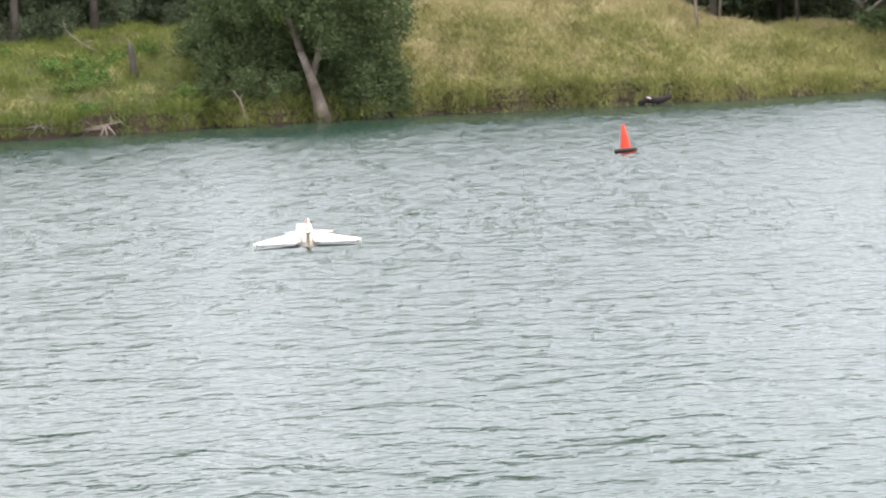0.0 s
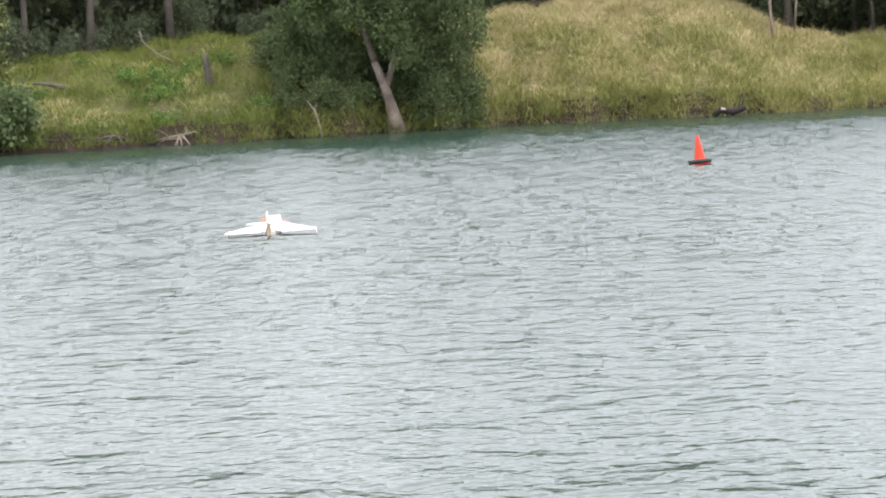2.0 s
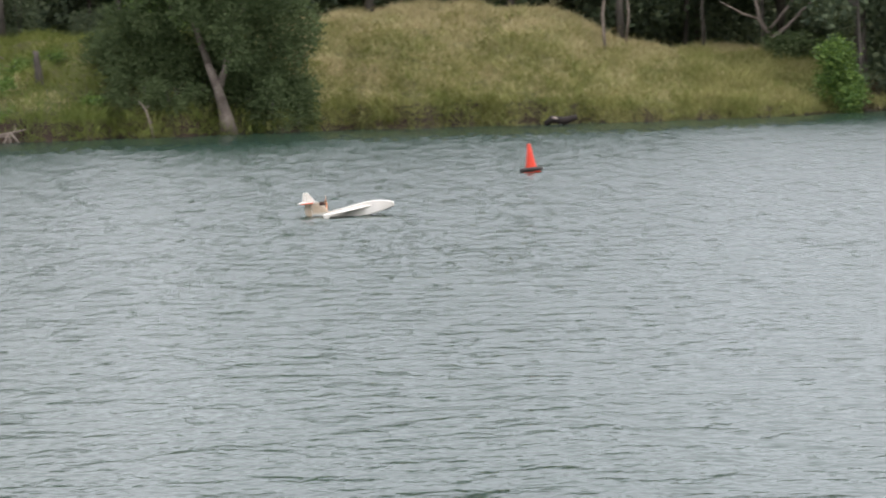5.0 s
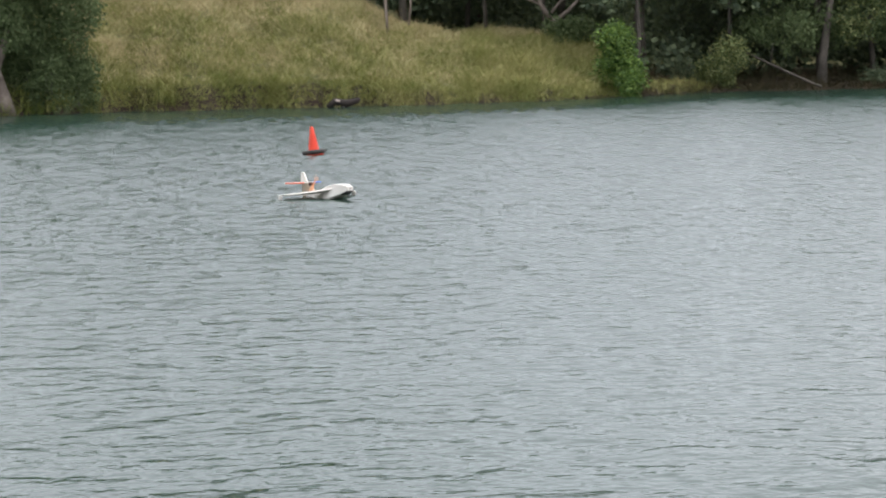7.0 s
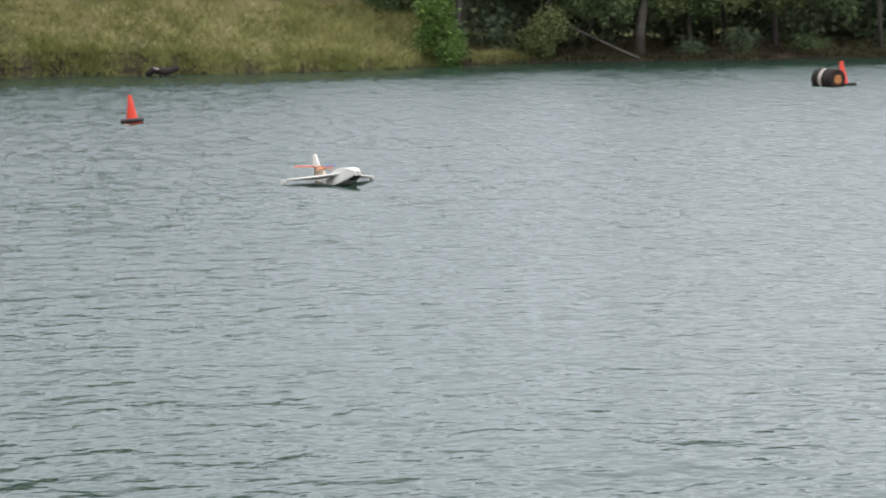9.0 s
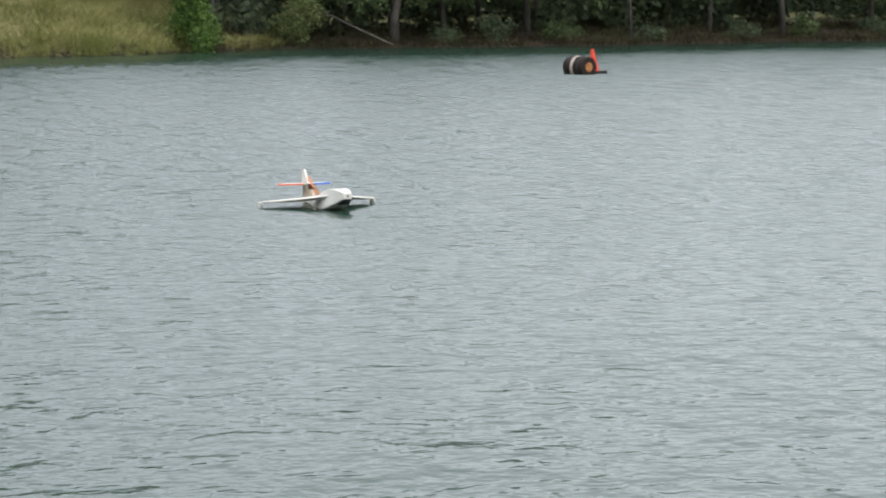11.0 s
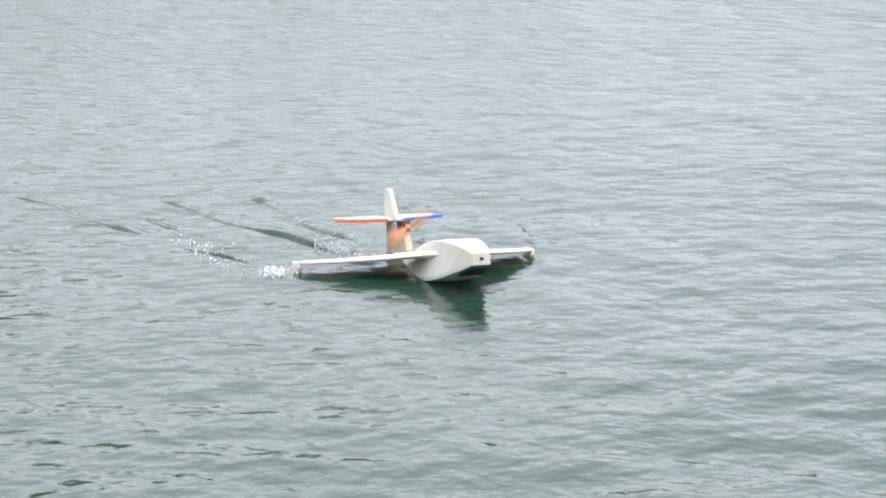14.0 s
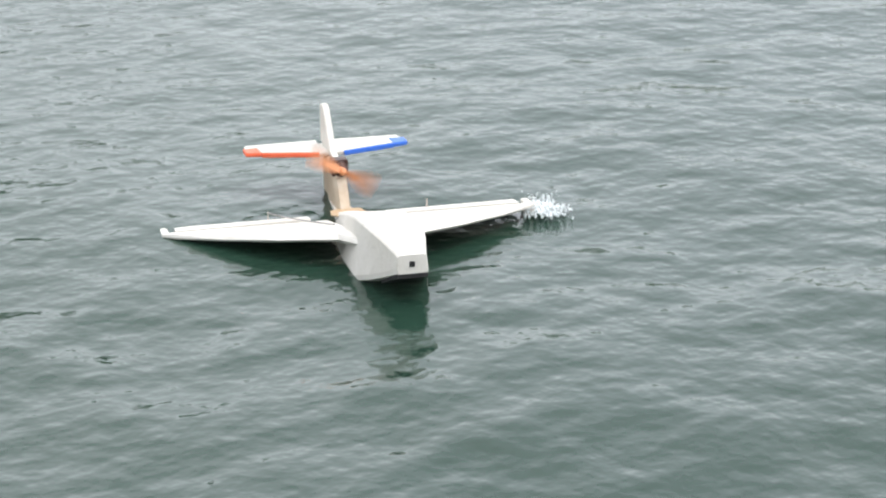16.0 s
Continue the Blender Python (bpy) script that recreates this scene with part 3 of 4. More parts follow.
# ---- grass on the banks ----
def build_grass(name, lo, hi, o_lo, o_hi, tufts, blades, height, mat, seed, label, thin=0.008, patchy=None, droop=0.62):
    rng = np.random.default_rng(seed)
    az, o = rng.uniform(lo, hi, tufts), o_lo + (o_hi - o_lo) * rng.random(tufts) ** 0.9
    if patchy is not None:
        # keeps the tufts of ragged patches alone, denser towards the water
        field = np.sin(az * 1.9 + 0.8 * o) + np.sin(az * 4.3 - 0.9 * o + 1.3) + 0.8 * np.sin(az * 8.1 + 2.1 * o) + rng.normal(0, 0.5, tufts) - 0.28 * o
        az, o = az[field > patchy], o[field > patchy]
        tufts = len(az)
    patch = np.sin(az * 3.1 + o) * np.sin(o * 1.3 - az * 1.1) + 0.5 * np.sin(az * 9 + o * 3.3)
    r = shore(az) + o
    base = np.stack([r * np.sin(np.radians(az)), r * np.cos(np.radians(az)), land(az, o) - 0.04], 1)
    n = tufts * blades
    p = np.repeat(base, blades, 0) + np.concatenate([rng.normal(0, 0.15, (n, 2)), np.zeros((n, 1))], 1)
    h = height * np.repeat(np.clip(0.8 + 0.6 * patch + rng.normal(0, 0.45, tufts), 0.2, 2.8), blades) * rng.uniform(0.6, 1.25, n)
    lean = np.repeat(rng.normal(0, 0.35, (tufts, 2)), blades, 0) + rng.normal(0, droop, (n, 2))
    tip = p + np.stack([lean[:, 0] * h, lean[:, 1] * h, h], 1)
    mid = p + np.stack([lean[:, 0] * h * 0.35, lean[:, 1] * h * 0.35, h * 0.55], 1)
    a = rng.uniform(0, math.pi, n)
    w = np.stack([np.cos(a), np.sin(a), 0 * a], 1) * (thin * rng.uniform(0.6, 1.5, n))[:, None]
    v = np.stack([p - w * 0.7, p + w * 0.7, mid + w, tip, mid - w], 1).reshape(-1, 3)
    i = np.arange(n)[:, None] * 5
    f = np.concatenate([i + np.array([[0, 1, 2]]), i + np.array([[0, 2, 4]]), i + np.array([[4, 2, 3]])], 0)
    tagged(sheet(name, v, f, mat), label, "grass", kind="stuff")


build_grass("bank_grass", -22, -4.0, 0.55, 15, 19000, 9, 0.17, GRASS, 1, "lush green and straw-tipped grass on the sloping bank")
build_grass("mound_grass", -4.6, 10.3, 0.8, 15, 19000, 11, 0.16, STRAW, 2, "tall dry straw-coloured grass covering the mound")
build_grass("mound_grass", -4.6, 10.3, 0.1, 9.0, 16000, 8, 0.19, OLIVE_GRASS, 3, "green grass in ragged patches on the mound", patchy=-1.6)
build_grass("mound_grass", -4.6, 10.3, 0.1, 6.0, 9000, 7, 0.15, GRASS, 8, "lusher green tufts low on the mound", patchy=-0.3)
build_grass("bank_grass", -22, -6.5, 1.0, 10, 7000, 8, 0.15, STRAW, 12, "dry straw tufts scattered through the green bank", patchy=-0.4)
build_grass("shore_reeds", -22, -10.3, 0.1, 0.95, 3200, 8, 0.15, GRASS, 13, "sparse grass tufts over the undercut red bank", patchy=-0.9)
build_grass("shore_reeds", -10.3, -3.0, 0.0, 0.9, 1500, 8, 0.18, GRASS, 4, "ragged green grass overhanging the waterline")
build_grass("shore_reeds", -3.2, 10.3, -0.1, 0.9, 2200, 8, 0.17, OLIVE_GRASS, 7, "ragged straw-tipped grass overhanging the waterline")
build_grass("mound_grass", 6.3, 10.4, 0.2, 10, 4500, 9, 0.24, OLIVE_GRASS, 5, "greener grass at the low end of the mound")
build_grass("dry_grass", 10.7, 12.3, 0.1, 2.2, 420, 9, 0.2, OLIVE_GRASS, 9, "half-dry grass between the shrubs on the red bank")
# from here on the grass is coloured dark to give the trees' shade
build_grass("undergrowth_grass", -8.4, -3.4, 0.1, 6, 2600, 8, 0.24, SHADE_GRASS, 16, "brown-green grass coloured dark for the gum tree's shade")
build_grass("shore_reeds", 10.3, 34, -0.1, 0.7, 2600, 7, 0.16, SHADE_GRASS, 17, "dull grass coloured dark for shade, hanging over the red bank's edge")
build_grass("undergrowth_grass", 10.3, 34, 0.1, 9, 6500, 8, 0.22, SHADE_GRASS, 6, "sparse grass under the trees, coloured dark for their shade")


# ---- trees ----
def limb_tree(name, label, trunk, limbs, bark, clumps, count, size, leaf, seed, droop=0.6):
    """A tree of one trunk, its limbs and a crown, all in its own space with the foot at the origin."""
    tree = tagged(new(name), label, "tree")
    part("trunk", tube(*trunk, 10), bark, tree, smooth=True)
    for path, radii in limbs:
        part("limb", tube(path, radii, 7), bark, tree, smooth=True)
    if count:
        c = np.array([k[:3] for k in clumps], float)
        r = np.array([k[3:] for k in clumps], float)
        leaves("crown", c, r, count, size, leaf, tree, seed, droop)
    return tree


def build_main_tree():
    trunk = ([(0.10, 0, -0.4), (0.03, 0, 0.05), (-0.06, 0, 0.45), (-0.20, 0, 0.95), (-0.40, 0, 1.5)], [0.27, 0.195, 0.145, 0.12, 0.10])
    limbs = [([(-0.37, 0, 1.42), (-0.62, 0, 2.2), (-0.84, 0.0, 2.85), (-1.10, 0.0, 3.7), (-1.5, 0.2, 4.9), (-2.1, 0.5, 6.5)], [0.10, 0.08, 0.065, 0.055, 0.04, 0.025]),
             ([(-0.12, 0.03, 0.85), (0.04, 0.08, 1.35), (0.16, 0.15, 1.9), (0.25, 0.3, 2.9), (0.4, 0.4, 5.0), (0.6, 0.4, 7.0)], [0.10, 0.085, 0.075, 0.06, 0.045, 0.03]),
             ([(0.02, 0.2, 2.4), (0.5, 0.3, 2.9), (0.85, 0.35, 3.6), (1.3, 0.3, 4.8)], [0.09, 0.075, 0.06, 0.02]),
             ([(-0.95, 0.05, 2.7), (-1.6, 0.2, 3.2), (-2.4, 0.3, 3.9)], [0.07, 0.05, 0.02]),
             ([(0.1, 0.2, 2.7), (-0.25, -0.2, 3.5), (-0.4, -0.4, 4.6)], [0.06, 0.05, 0.02])]
    rng = random.Random(7)
    clumps = []
    for _ in range(60):
        x, z = rng.uniform(-2.5, 2.7), rng.uniform(2.9, 9.0)
        if abs(x) / 3.2 + max(z - 6, 0) / 3.0 < 1.05:
            clumps.append((x, rng.uniform(-1.4, 2.2), z, rng.uniform(0.45, 0.85), rng.uniform(0.5, 0.8), rng.uniform(0.4, 0.75)))
    for x, y, z, r in ((1.1, 0.6, 2.2, 0.75), (1.7, 0.4, 1.9, 0.65), (2.0, 0.8, 2.7, 0.6), (1.5, 0.2, 2.9, 0.6), (0.9, 1.0, 1.3, 0.7), (1.6, 0.9, 0.9, 0.65),
                       (-1.7, 0.9, 1.9, 0.75), (-2.4, 1.0, 1.7, 0.7), (-1.3, 1.2, 1.2, 0.7), (-2.0, 1.1, 2.5, 0.7), (-0.4, 1.6, 2.2, 0.8), (0.4, 1.5, 2.9, 0.8),
                       (-0.8, -0.9, 3.0, 0.65), (-1.1, -0.9, 3.7, 0.7), (0.1, -0.8, 2.6, 0.6), (-0.4, -0.9, 3.4, 0.7), (0.15, -0.6, 2.2, 0.5), (0.45, -0.5, 1.7, 0.4), (-1.7, -0.3, 2.7, 0.55), (-1.5, 0.7, 2.1, 0.6), (-0.9, 1.0, 1.6, 0.6), (-0.7, -0.7, 3.6, 0.5), (-2.6, 0.4, 2.8, 0.6), (-2.2, 0.9, 1.0, 0.6), (-1.4, 1.0, 0.7, 0.6), (-2.9, 0.8, 1.4, 0.5), (0.3, -0.6, 2.9, 0.5), (0.9, -0.5, 3.4, 0.6), (0.1, -0.7, 3.8, 0.6), (-2.9, 1.0, 2.3, 0.5), (-0.7, 1.4, 3.2, 0.7), (2.2, 0.3, 2.2, 0.4)):
        clumps.append((x, y, z, r, r, r * 0.85))
    tree = limb_tree("gum_tree", "leaning pale-barked gum tree with a dense dark crown beside the water", trunk, limbs, BARK, clumps, 90000, 0.09, LEAF, 11, 0.9)
    tree.matrix_basis = Matrix.Translation(on_land(-5.42, 0.35, 0.0))
    for az, o, w, hgt, seed in ((-4.25, 0.15, 0.85, 1.5, 21), (-3.6, 0.2, 0.65, 1.1, 22), (-6.5, 2.2, 0.95, 1.3, 23), (-7.5, 4.0, 0.8, 1.2, 24), (-4.85, 0.6, 0.7, 1.5, 25), (-5.95, 1.8, 0.75, 1.3, 26), (-7.0, 2.0, 0.9, 1.7, 27), (-5.4, 2.2, 0.9, 1.9, 28), (-8.2, 4.5, 0.9, 1.3, 29)):
        build_shrub(az, o, w, hgt, LEAF, seed, 4500, "dark leafy shrub under the gum tree", 0.085)
    # low shrubs added to darken the ground where the crown's shade falls
    for az, o, w, hgt, seed in ((-8.0, 1.6, 0.6, 0.55, 41), (-7.35, 1.0, 0.65, 0.65, 42), (-6.75, 0.7, 0.6, 0.7, 43), (-6.2, 0.7, 0.55, 0.6, 44), (-4.6, 0.3, 0.6, 0.7, 45), (-7.0, 2.4, 0.8, 0.9, 46)):
        build_shrub(az, o, w, hgt, LEAF, seed, 1800, "low shrub added to darken the ground in the gum tree's shade", 0.08)


def build_shrub(az, o, w, hgt, leaf, seed, count, label, size=0.1, column=False):
    rng = random.Random(seed)
    shrub = tagged(new("shrub"), label, "shrub")
    for _ in range(4):
        a, k = rng.uniform(0, 6.28), rng.uniform(0.3, 0.8)
        part("stem", tube([(0, 0, -0.1), (math.cos(a) * w * 0.3 * k, math.sin(a) * w * 0.3 * k, hgt * 0.5), (math.cos(a) * w * 0.6 * k, math.sin(a) * w * 0.6 * k, hgt * 0.9)], [0.03, 0.022, 0.008], 5), BARK_DARK, shrub)
    clumps = []
    for _ in range(16 if column else 10):
        a, k, z = rng.uniform(0, 6.28), rng.uniform(0.1, 0.75), rng.uniform(0.12, 0.9)
        taper = 1.0 if not column else (1.05 - 0.45 * z)
        s = rng.uniform(0.28, 0.5)
        clumps.append((math.cos(a) * w * k * taper, math.sin(a) * w * k * taper, z * hgt, w * s, w * s, hgt * s * (0.5 if column else 0.8)))
    c, r = np.array([k[:3] for k in clumps]), np.array([k[3:] for k in clumps])
    leaves("crown", c, r, int(count * 1.3), size * 0.85, leaf, shrub, seed, 0.4, 0.32)
    shrub.matrix_basis = Matrix.Translation(on_land(az, o))
    return shrub


build_main_tree()
build_shrub(10.02, 0.5, 0.78, 1.8, LEAF_BRIGHT, 31, 12000, "vine-smothered stump, a tall rounded column of bright green leaves", 0.1, True)
build_shrub(12.58, 0.7, 0.95, 1.4, LEAF_OLIVE, 32, 5200, "wispy olive-green shrub on the red bank", 0.09)
build_shrub(11.9, 1.8, 0.6, 0.7, LEAF_DARK, 33, 1800, "low dark shrub on the bank", 0.09)
build_shrub(-14.9, 0.3, 0.9, 1.25, LEAF, 34, 3200, "broad-leaved dark green shrub at the waterline", 0.16)
build_shrub(-15.6, 9.0, 1.0, 2.6, LEAF_OLIVE, 35, 3500, "pale green sapling at the wood's edge", 0.12)
build_shrub(-7.0, 9.5, 1.0, 1.1, LEAF_BRIGHT, 36, 2600, "green shrub on the crest of the bank", 0.11)
build_shrub(8.6, 9.0, 1.1, 0.9, LEAF, 37, 2400, "dark green shrub beside the dead tree", 0.11)
build_shrub(0.6, 14.5, 1.2, 1.3, LEAF, 38, 2400, "leafy shrub behind the mound", 0.11)


for k in range(9):
    pick = random.Random(70 + k)
    build_shrub(15.9 + k * 1.9 + pick.uniform(-0.5, 0.5), pick.uniform(0.5, 1.8), pick.uniform(0.5, 0.85), pick.uniform(0.3, 0.8), (LEAF_DARK, LEAF_DARK, LEAF)[k % 3], 70 + k, 1300, "low shrub on the shaded red bank", 0.1)
for k in range(10):
    pick = random.Random(90 + k)
    build_shrub(-21 + k * 1.55 + pick.uniform(-0.4, 0.4), pick.uniform(11.5, 13.5), pick.uniform(0.8, 1.3), pick.uniform(0.8, 1.7), LEAF_DARK, 90 + k, 2600, "shrub at the edge of the dark wood", 0.09)


for k in range(14):
    pick = random.Random(130 + k)
    build_shrub(pick.uniform(-16, -6.5), pick.uniform(0.6, 9.5), pick.uniform(0.3, 0.6), pick.uniform(0.15, 0.35), LEAF_BRIGHT, 130 + k, 700, "low leafy clump in the bank grass", 0.075)


def build_forest():
    rng = random.Random(3)
    protos = []
    for s in range(4):
        h = 8.6 + 1.4 * s
        bend = [rng.uniform(-0.5, 0.5) for _ in range(4)]
        trunk = ([(0, 0, -0.4), (bend[0] * 0.3, 0, 1.5), (bend[1] * 0.7, 0.1, 3.5), (bend[2], 0.1, 5.2), (bend[3], 0, h)], [0.08 + 0.025 * s, 0.06 + 0.02 * s, 0.05 + 0.015 * s, 0.05, 0.02])
        limbs = [([(bend[1] * 0.7, 0.1, 2.8 + j * 0.7), (bend[1] + math.cos(j * 2.2) * 1.0, math.sin(j * 2.2) * 1.0, 3.8 + j * 0.7), (bend[1] + math.cos(j * 2.2) * 2.0, math.sin(j * 2.2) * 2.0, 4.2 + j * 0.8)], [0.09, 0.06, 0.02]) for j in range(4)]
        clumps = [(rng.uniform(-2.2, 2.2), rng.uniform(-2.2, 2.2), rng.uniform(h * 0.36, h), rng.uniform(0.7, 1.2), rng.uniform(0.7, 1.2), rng.uniform(0.5, 0.9)) for _ in range(24)]
        protos.append(limb_tree("forest_tree", "tall dark gum tree in the shaded wood behind the bank", trunk, limbs, BARK_DARK, clumps, 6500, 0.2, LEAF_DARK, 50 + s))
    used = set()
    spots = []
    az = -21.0
    while az < 33:
        back = 13.5 if az < 10 else 2.8
        for row in range(3):
            spots.append((az + rng.uniform(-0.5, 0.5), back + row * 4.5 + rng.uniform(-1, 1.2)))
        az += 2.1
    for i, (a, o) in enumerate(spots):
        k = rng.randrange(4)
        m = Matrix.Translation(on_land(a, o)) @ pose(0, 0, 0, 0, 0, rng.uniform(0, 360))
        if k not in used:
            used.add(k)
            protos[k].matrix_basis = m
            tagged(protos[k], group="trees of the wood")
        else:
            copy_thing(protos[k], m)
    # low boughs and scrub that close the wood
    g = np.random.default_rng(9)
    n = 900
    a, o = g.uniform(-24, 36, n), 0 * g.random(n)
    right = a > 10.2
    o = np.where(right, g.uniform(3.5, 14, n), g.uniform(15.5, 30, n))
    r = shore(a) + o
    z = land(a, o) + g.uniform(0.2, 5.6, n)
    c = np.stack([r * np.sin(np.radians(a)), r * np.cos(np.radians(a)), z], 1)
    rad = np.stack([g.uniform(0.5, 1.2, n)] * 2 + [g.uniform(0.35, 0.8, n)], 1)
    tagged(leaves("wood_scrub", c, rad, 150000, 0.2, LEAF_DARK, None, 10, 0.5, 0.5), "dense dark scrub and low boughs inside the wood", "scrub", kind="stuff")
    # boughs overhanging the water on the far side of the lake
    n = 190
    a = g.uniform(13.3, 33, n)
    o = g.uniform(0.3, 3.0, n)
    r = shore(a) + o
    z = 1.7 + 3.4 * g.random(n)
    c = np.stack([r * np.sin(np.radians(a)), r * np.cos(np.radians(a)), z], 1)
    rad = np.stack([g.uniform(0.4, 0.9, n)] * 2 + [g.uniform(0.3, 0.6, n)], 1)
    tagged(leaves("overhanging_boughs", c, rad, 42000, 0.10, LEAF, None, 12, 0.7, 0.35), "olive-green boughs hanging over the far waterline", "foliage", kind="stuff")
    n = 34
    a, o = g.uniform(15.6, 19.4, n), g.uniform(0.2, 1.6, n)
    r = shore(a) + o
    c = np.stack([r * np.sin(np.radians(a)), r * np.cos(np.radians(a)), 1.7 + 3.0 * g.random(n)], 1)
    rad = np.stack([g.uniform(0.35, 0.75, n)] * 2 + [g.uniform(0.25, 0.5, n)], 1)
    tagged(leaves("overhanging_boughs", c, rad, 9000, 0.09, LEAF_OLIVE, None, 15, 0.7, 0.35), "pale olive boughs lit over the far waterline", "foliage", kind="stuff")
    # the closed depth of the wood
    n = 1300
    a, o = g.uniform(-28, 40, n), g.uniform(27, 44, n)
    r = shore(a) + o
    c = np.stack([r * np.sin(np.radians(a)), r * np.cos(np.radians(a)), land(a, o) + g.uniform(0.3, 10.5, n)], 1)
    rad = np.stack([g.uniform(1.2, 2.4, n)] * 2 + [g.uniform(0.8, 1.6, n)], 1)
    tagged(leaves("deep_wood", c, rad, 280000, 0.32, LEAF_DARK, None, 14, 0.4, 0.5), "dark closed foliage deep in the wood", "woods", kind="stuff")
    # distant wooded ridge that closes the view
    n = 3000
    a, r = g.uniform(-180, 180, n), g.uniform(110, 150, n)
    keep = r > shore(a) + 32
    a, r = a[keep], r[keep]
    c = np.stack([r * np.sin(np.radians(a)), r * np.cos(np.radians(a)), g.uniform(0.5, 11, len(a))], 1)
    tagged(leaves("distant_woods", c, np.full((len(a), 3), (4.5, 4.5, 2.6)), 170000, 1.05, LEAF_DARK, None, 13, 0.3, 0.5), "distant dark woods around the lake", "woods", kind="stuff")


build_forest()


# ---- dead wood and small things on the bank ----
def deadwood(name, label, az, o, paths, mat=DEADWOOD, dz=0.0, category="dead wood"):
    thing = tagged(new(name), label, category)
    for k, (path, radii) in enumerate(paths):
        part("stem" if k == 0 else "branch", tube(path, radii, 7), mat, thing, smooth=True)
    thing.matrix_basis = Matrix.Translation(on_land(az, o, dz))
    return thing


deadwood("tree_stump", "weathered grey upright stump in the grass", -10.03, 4.2, [([(0.05, 0, -0.3), (0.03, 0, 0.3), (-0.02, 0, 0.75), (0.0, 0, 0.92)], [0.16, 0.11, 0.085, 0.05]), ([(-0.02, 0, 0.7), (-0.08, 0, 0.95)], [0.06, 0.03])], BARK_DARK)
drift = deadwood("driftwood", "bleached root tangle washed up at the waterline", -10.8, -0.1, [([(-0.7, 0, 0.0), (-0.3, -0.06, 0.10), (0.0, -0.1, 0.14), (0.35, -0.1, 0.22)], [0.015, 0.026, 0.03, 0.01]), ([(0.0, -0.1, 0.14), (-0.03, -0.16, 0.02), (-0.12, -0.2, -0.1)], [0.028, 0.02, 0.01]),
    ([(0.05, -0.1, 0.16), (0.16, -0.2, 0.06), (0.28, -0.25, -0.1)], [0.026, 0.018, 0.01]), ([(-0.05, -0.1, 0.1), (-0.3, -0.16, 0.08), (-0.45, -0.2, -0.06)], [0.02, 0.014, 0.008]), ([(0.1, -0.1, 0.14), (0.14, -0.05, 0.22), (0.12, 0, 0.32)], [0.016, 0.012, 0.006]),
    ([(0.02, -0.1, 0.15), (0.06, -0.18, 0.02), (0.07, -0.2, -0.1)], [0.02, 0.015, 0.008]), ([(-0.2, -0.08, 0.12), (-0.32, -0.1, 0.24), (-0.5, -0.1, 0.3)], [0.014, 0.01, 0.005])], BARK, 0.08)
drift.matrix_basis = drift.matrix_basis @ Matrix.Scale(1.35, 4)
for az, turn, size in ((-12.5, 25, 0.9), (-13.3, 160, 0.7), (-14.3, 200, 0.9), (-11.7, 170, 0.6)):
    roots = deadwood("root_tangle", "brown roots hanging from the undercut bank", az, 0.15, [([(-0.6, 0, 0.1), (0.0, -0.1, 0.16), (0.6, 0.05, 0.05)], [0.015, 0.04, 0.02]), ([(0.0, -0.1, 0.18), (-0.3, -0.25, -0.15)], [0.03, 0.01]),
        ([(0.1, -0.1, 0.2), (0.35, -0.25, -0.12)], [0.025, 0.01]), ([(0.0, -0.05, 0.2), (-0.4, 0.0, 0.42)], [0.02, 0.008]), ([(0.15, 0, 0.16), (0.5, -0.05, 0.38)], [0.02, 0.008])], BARK_DARK, 0.05)
    roots.matrix_basis = roots.matrix_basis @ pose(0, 0, 0, 0, 0, turn) @ Matrix.Scale(size, 4)
deadwood("fallen_branch", "dead grey branch lying on the green slope", -11.5, 6.6, [([(0.75, 0, 0.0), (0.3, 0, 0.25), (-0.1, 0, 0.6), (-0.2, 0, 0.95)], [0.022, 0.02, 0.017, 0.008]), ([(0.3, 0, 0.25), (0.7, 0.1, 0.35)], [0.02, 0.008])], dz=0.15)
deadwood("fallen_branch", "rotting brown branch half hidden in grass", -13.9, 4.5, [([(-0.5, 0, 0.35), (0, 0, 0.3), (0.6, 0, 0.1)], [0.03, 0.06, 0.08])], BARK_DARK, 0.1)
deadwood("dead_sapling", "thin pale dead sapling at the water's edge", -7.37, 0.1, [([(0.15, 0, -0.15), (0.08, 0, 0.25), (-0.02, 0, 0.6), (-0.2, 0, 0.85)], [0.03, 0.028, 0.024, 0.01]), ([(-0.02, 0, 0.6), (0.06, 0, 0.75)], [0.02, 0.008])])
deadwood("dead_snag", "slender white dead snag standing on the mound", 4.17, 8.0, [([(0.08, 0, -0.2), (0.03, 0, 0.6), (0.0, 0, 1.2), (0.12, 0, 2.0), (0.2, 0, 3.0), (0.1, 0, 4.2)], [0.045, 0.045, 0.05, 0.045, 0.04, 0.015]), ([(0.12, 0, 2.0), (0.45, 0, 2.6), (0.5, 0, 3.4)], [0.03, 0.025, 0.01])])
deadwood("dead_snag", "second thin pale snag behind the mound's edge", 4.75, 10.0, [([(0, 0, 0.0), (0.1, 0, 1.0), (0.05, 0, 1.6), (0.3, 0, 2.6), (0.2, 0, 3.6)], [0.04, 0.04, 0.035, 0.03, 0.01])])
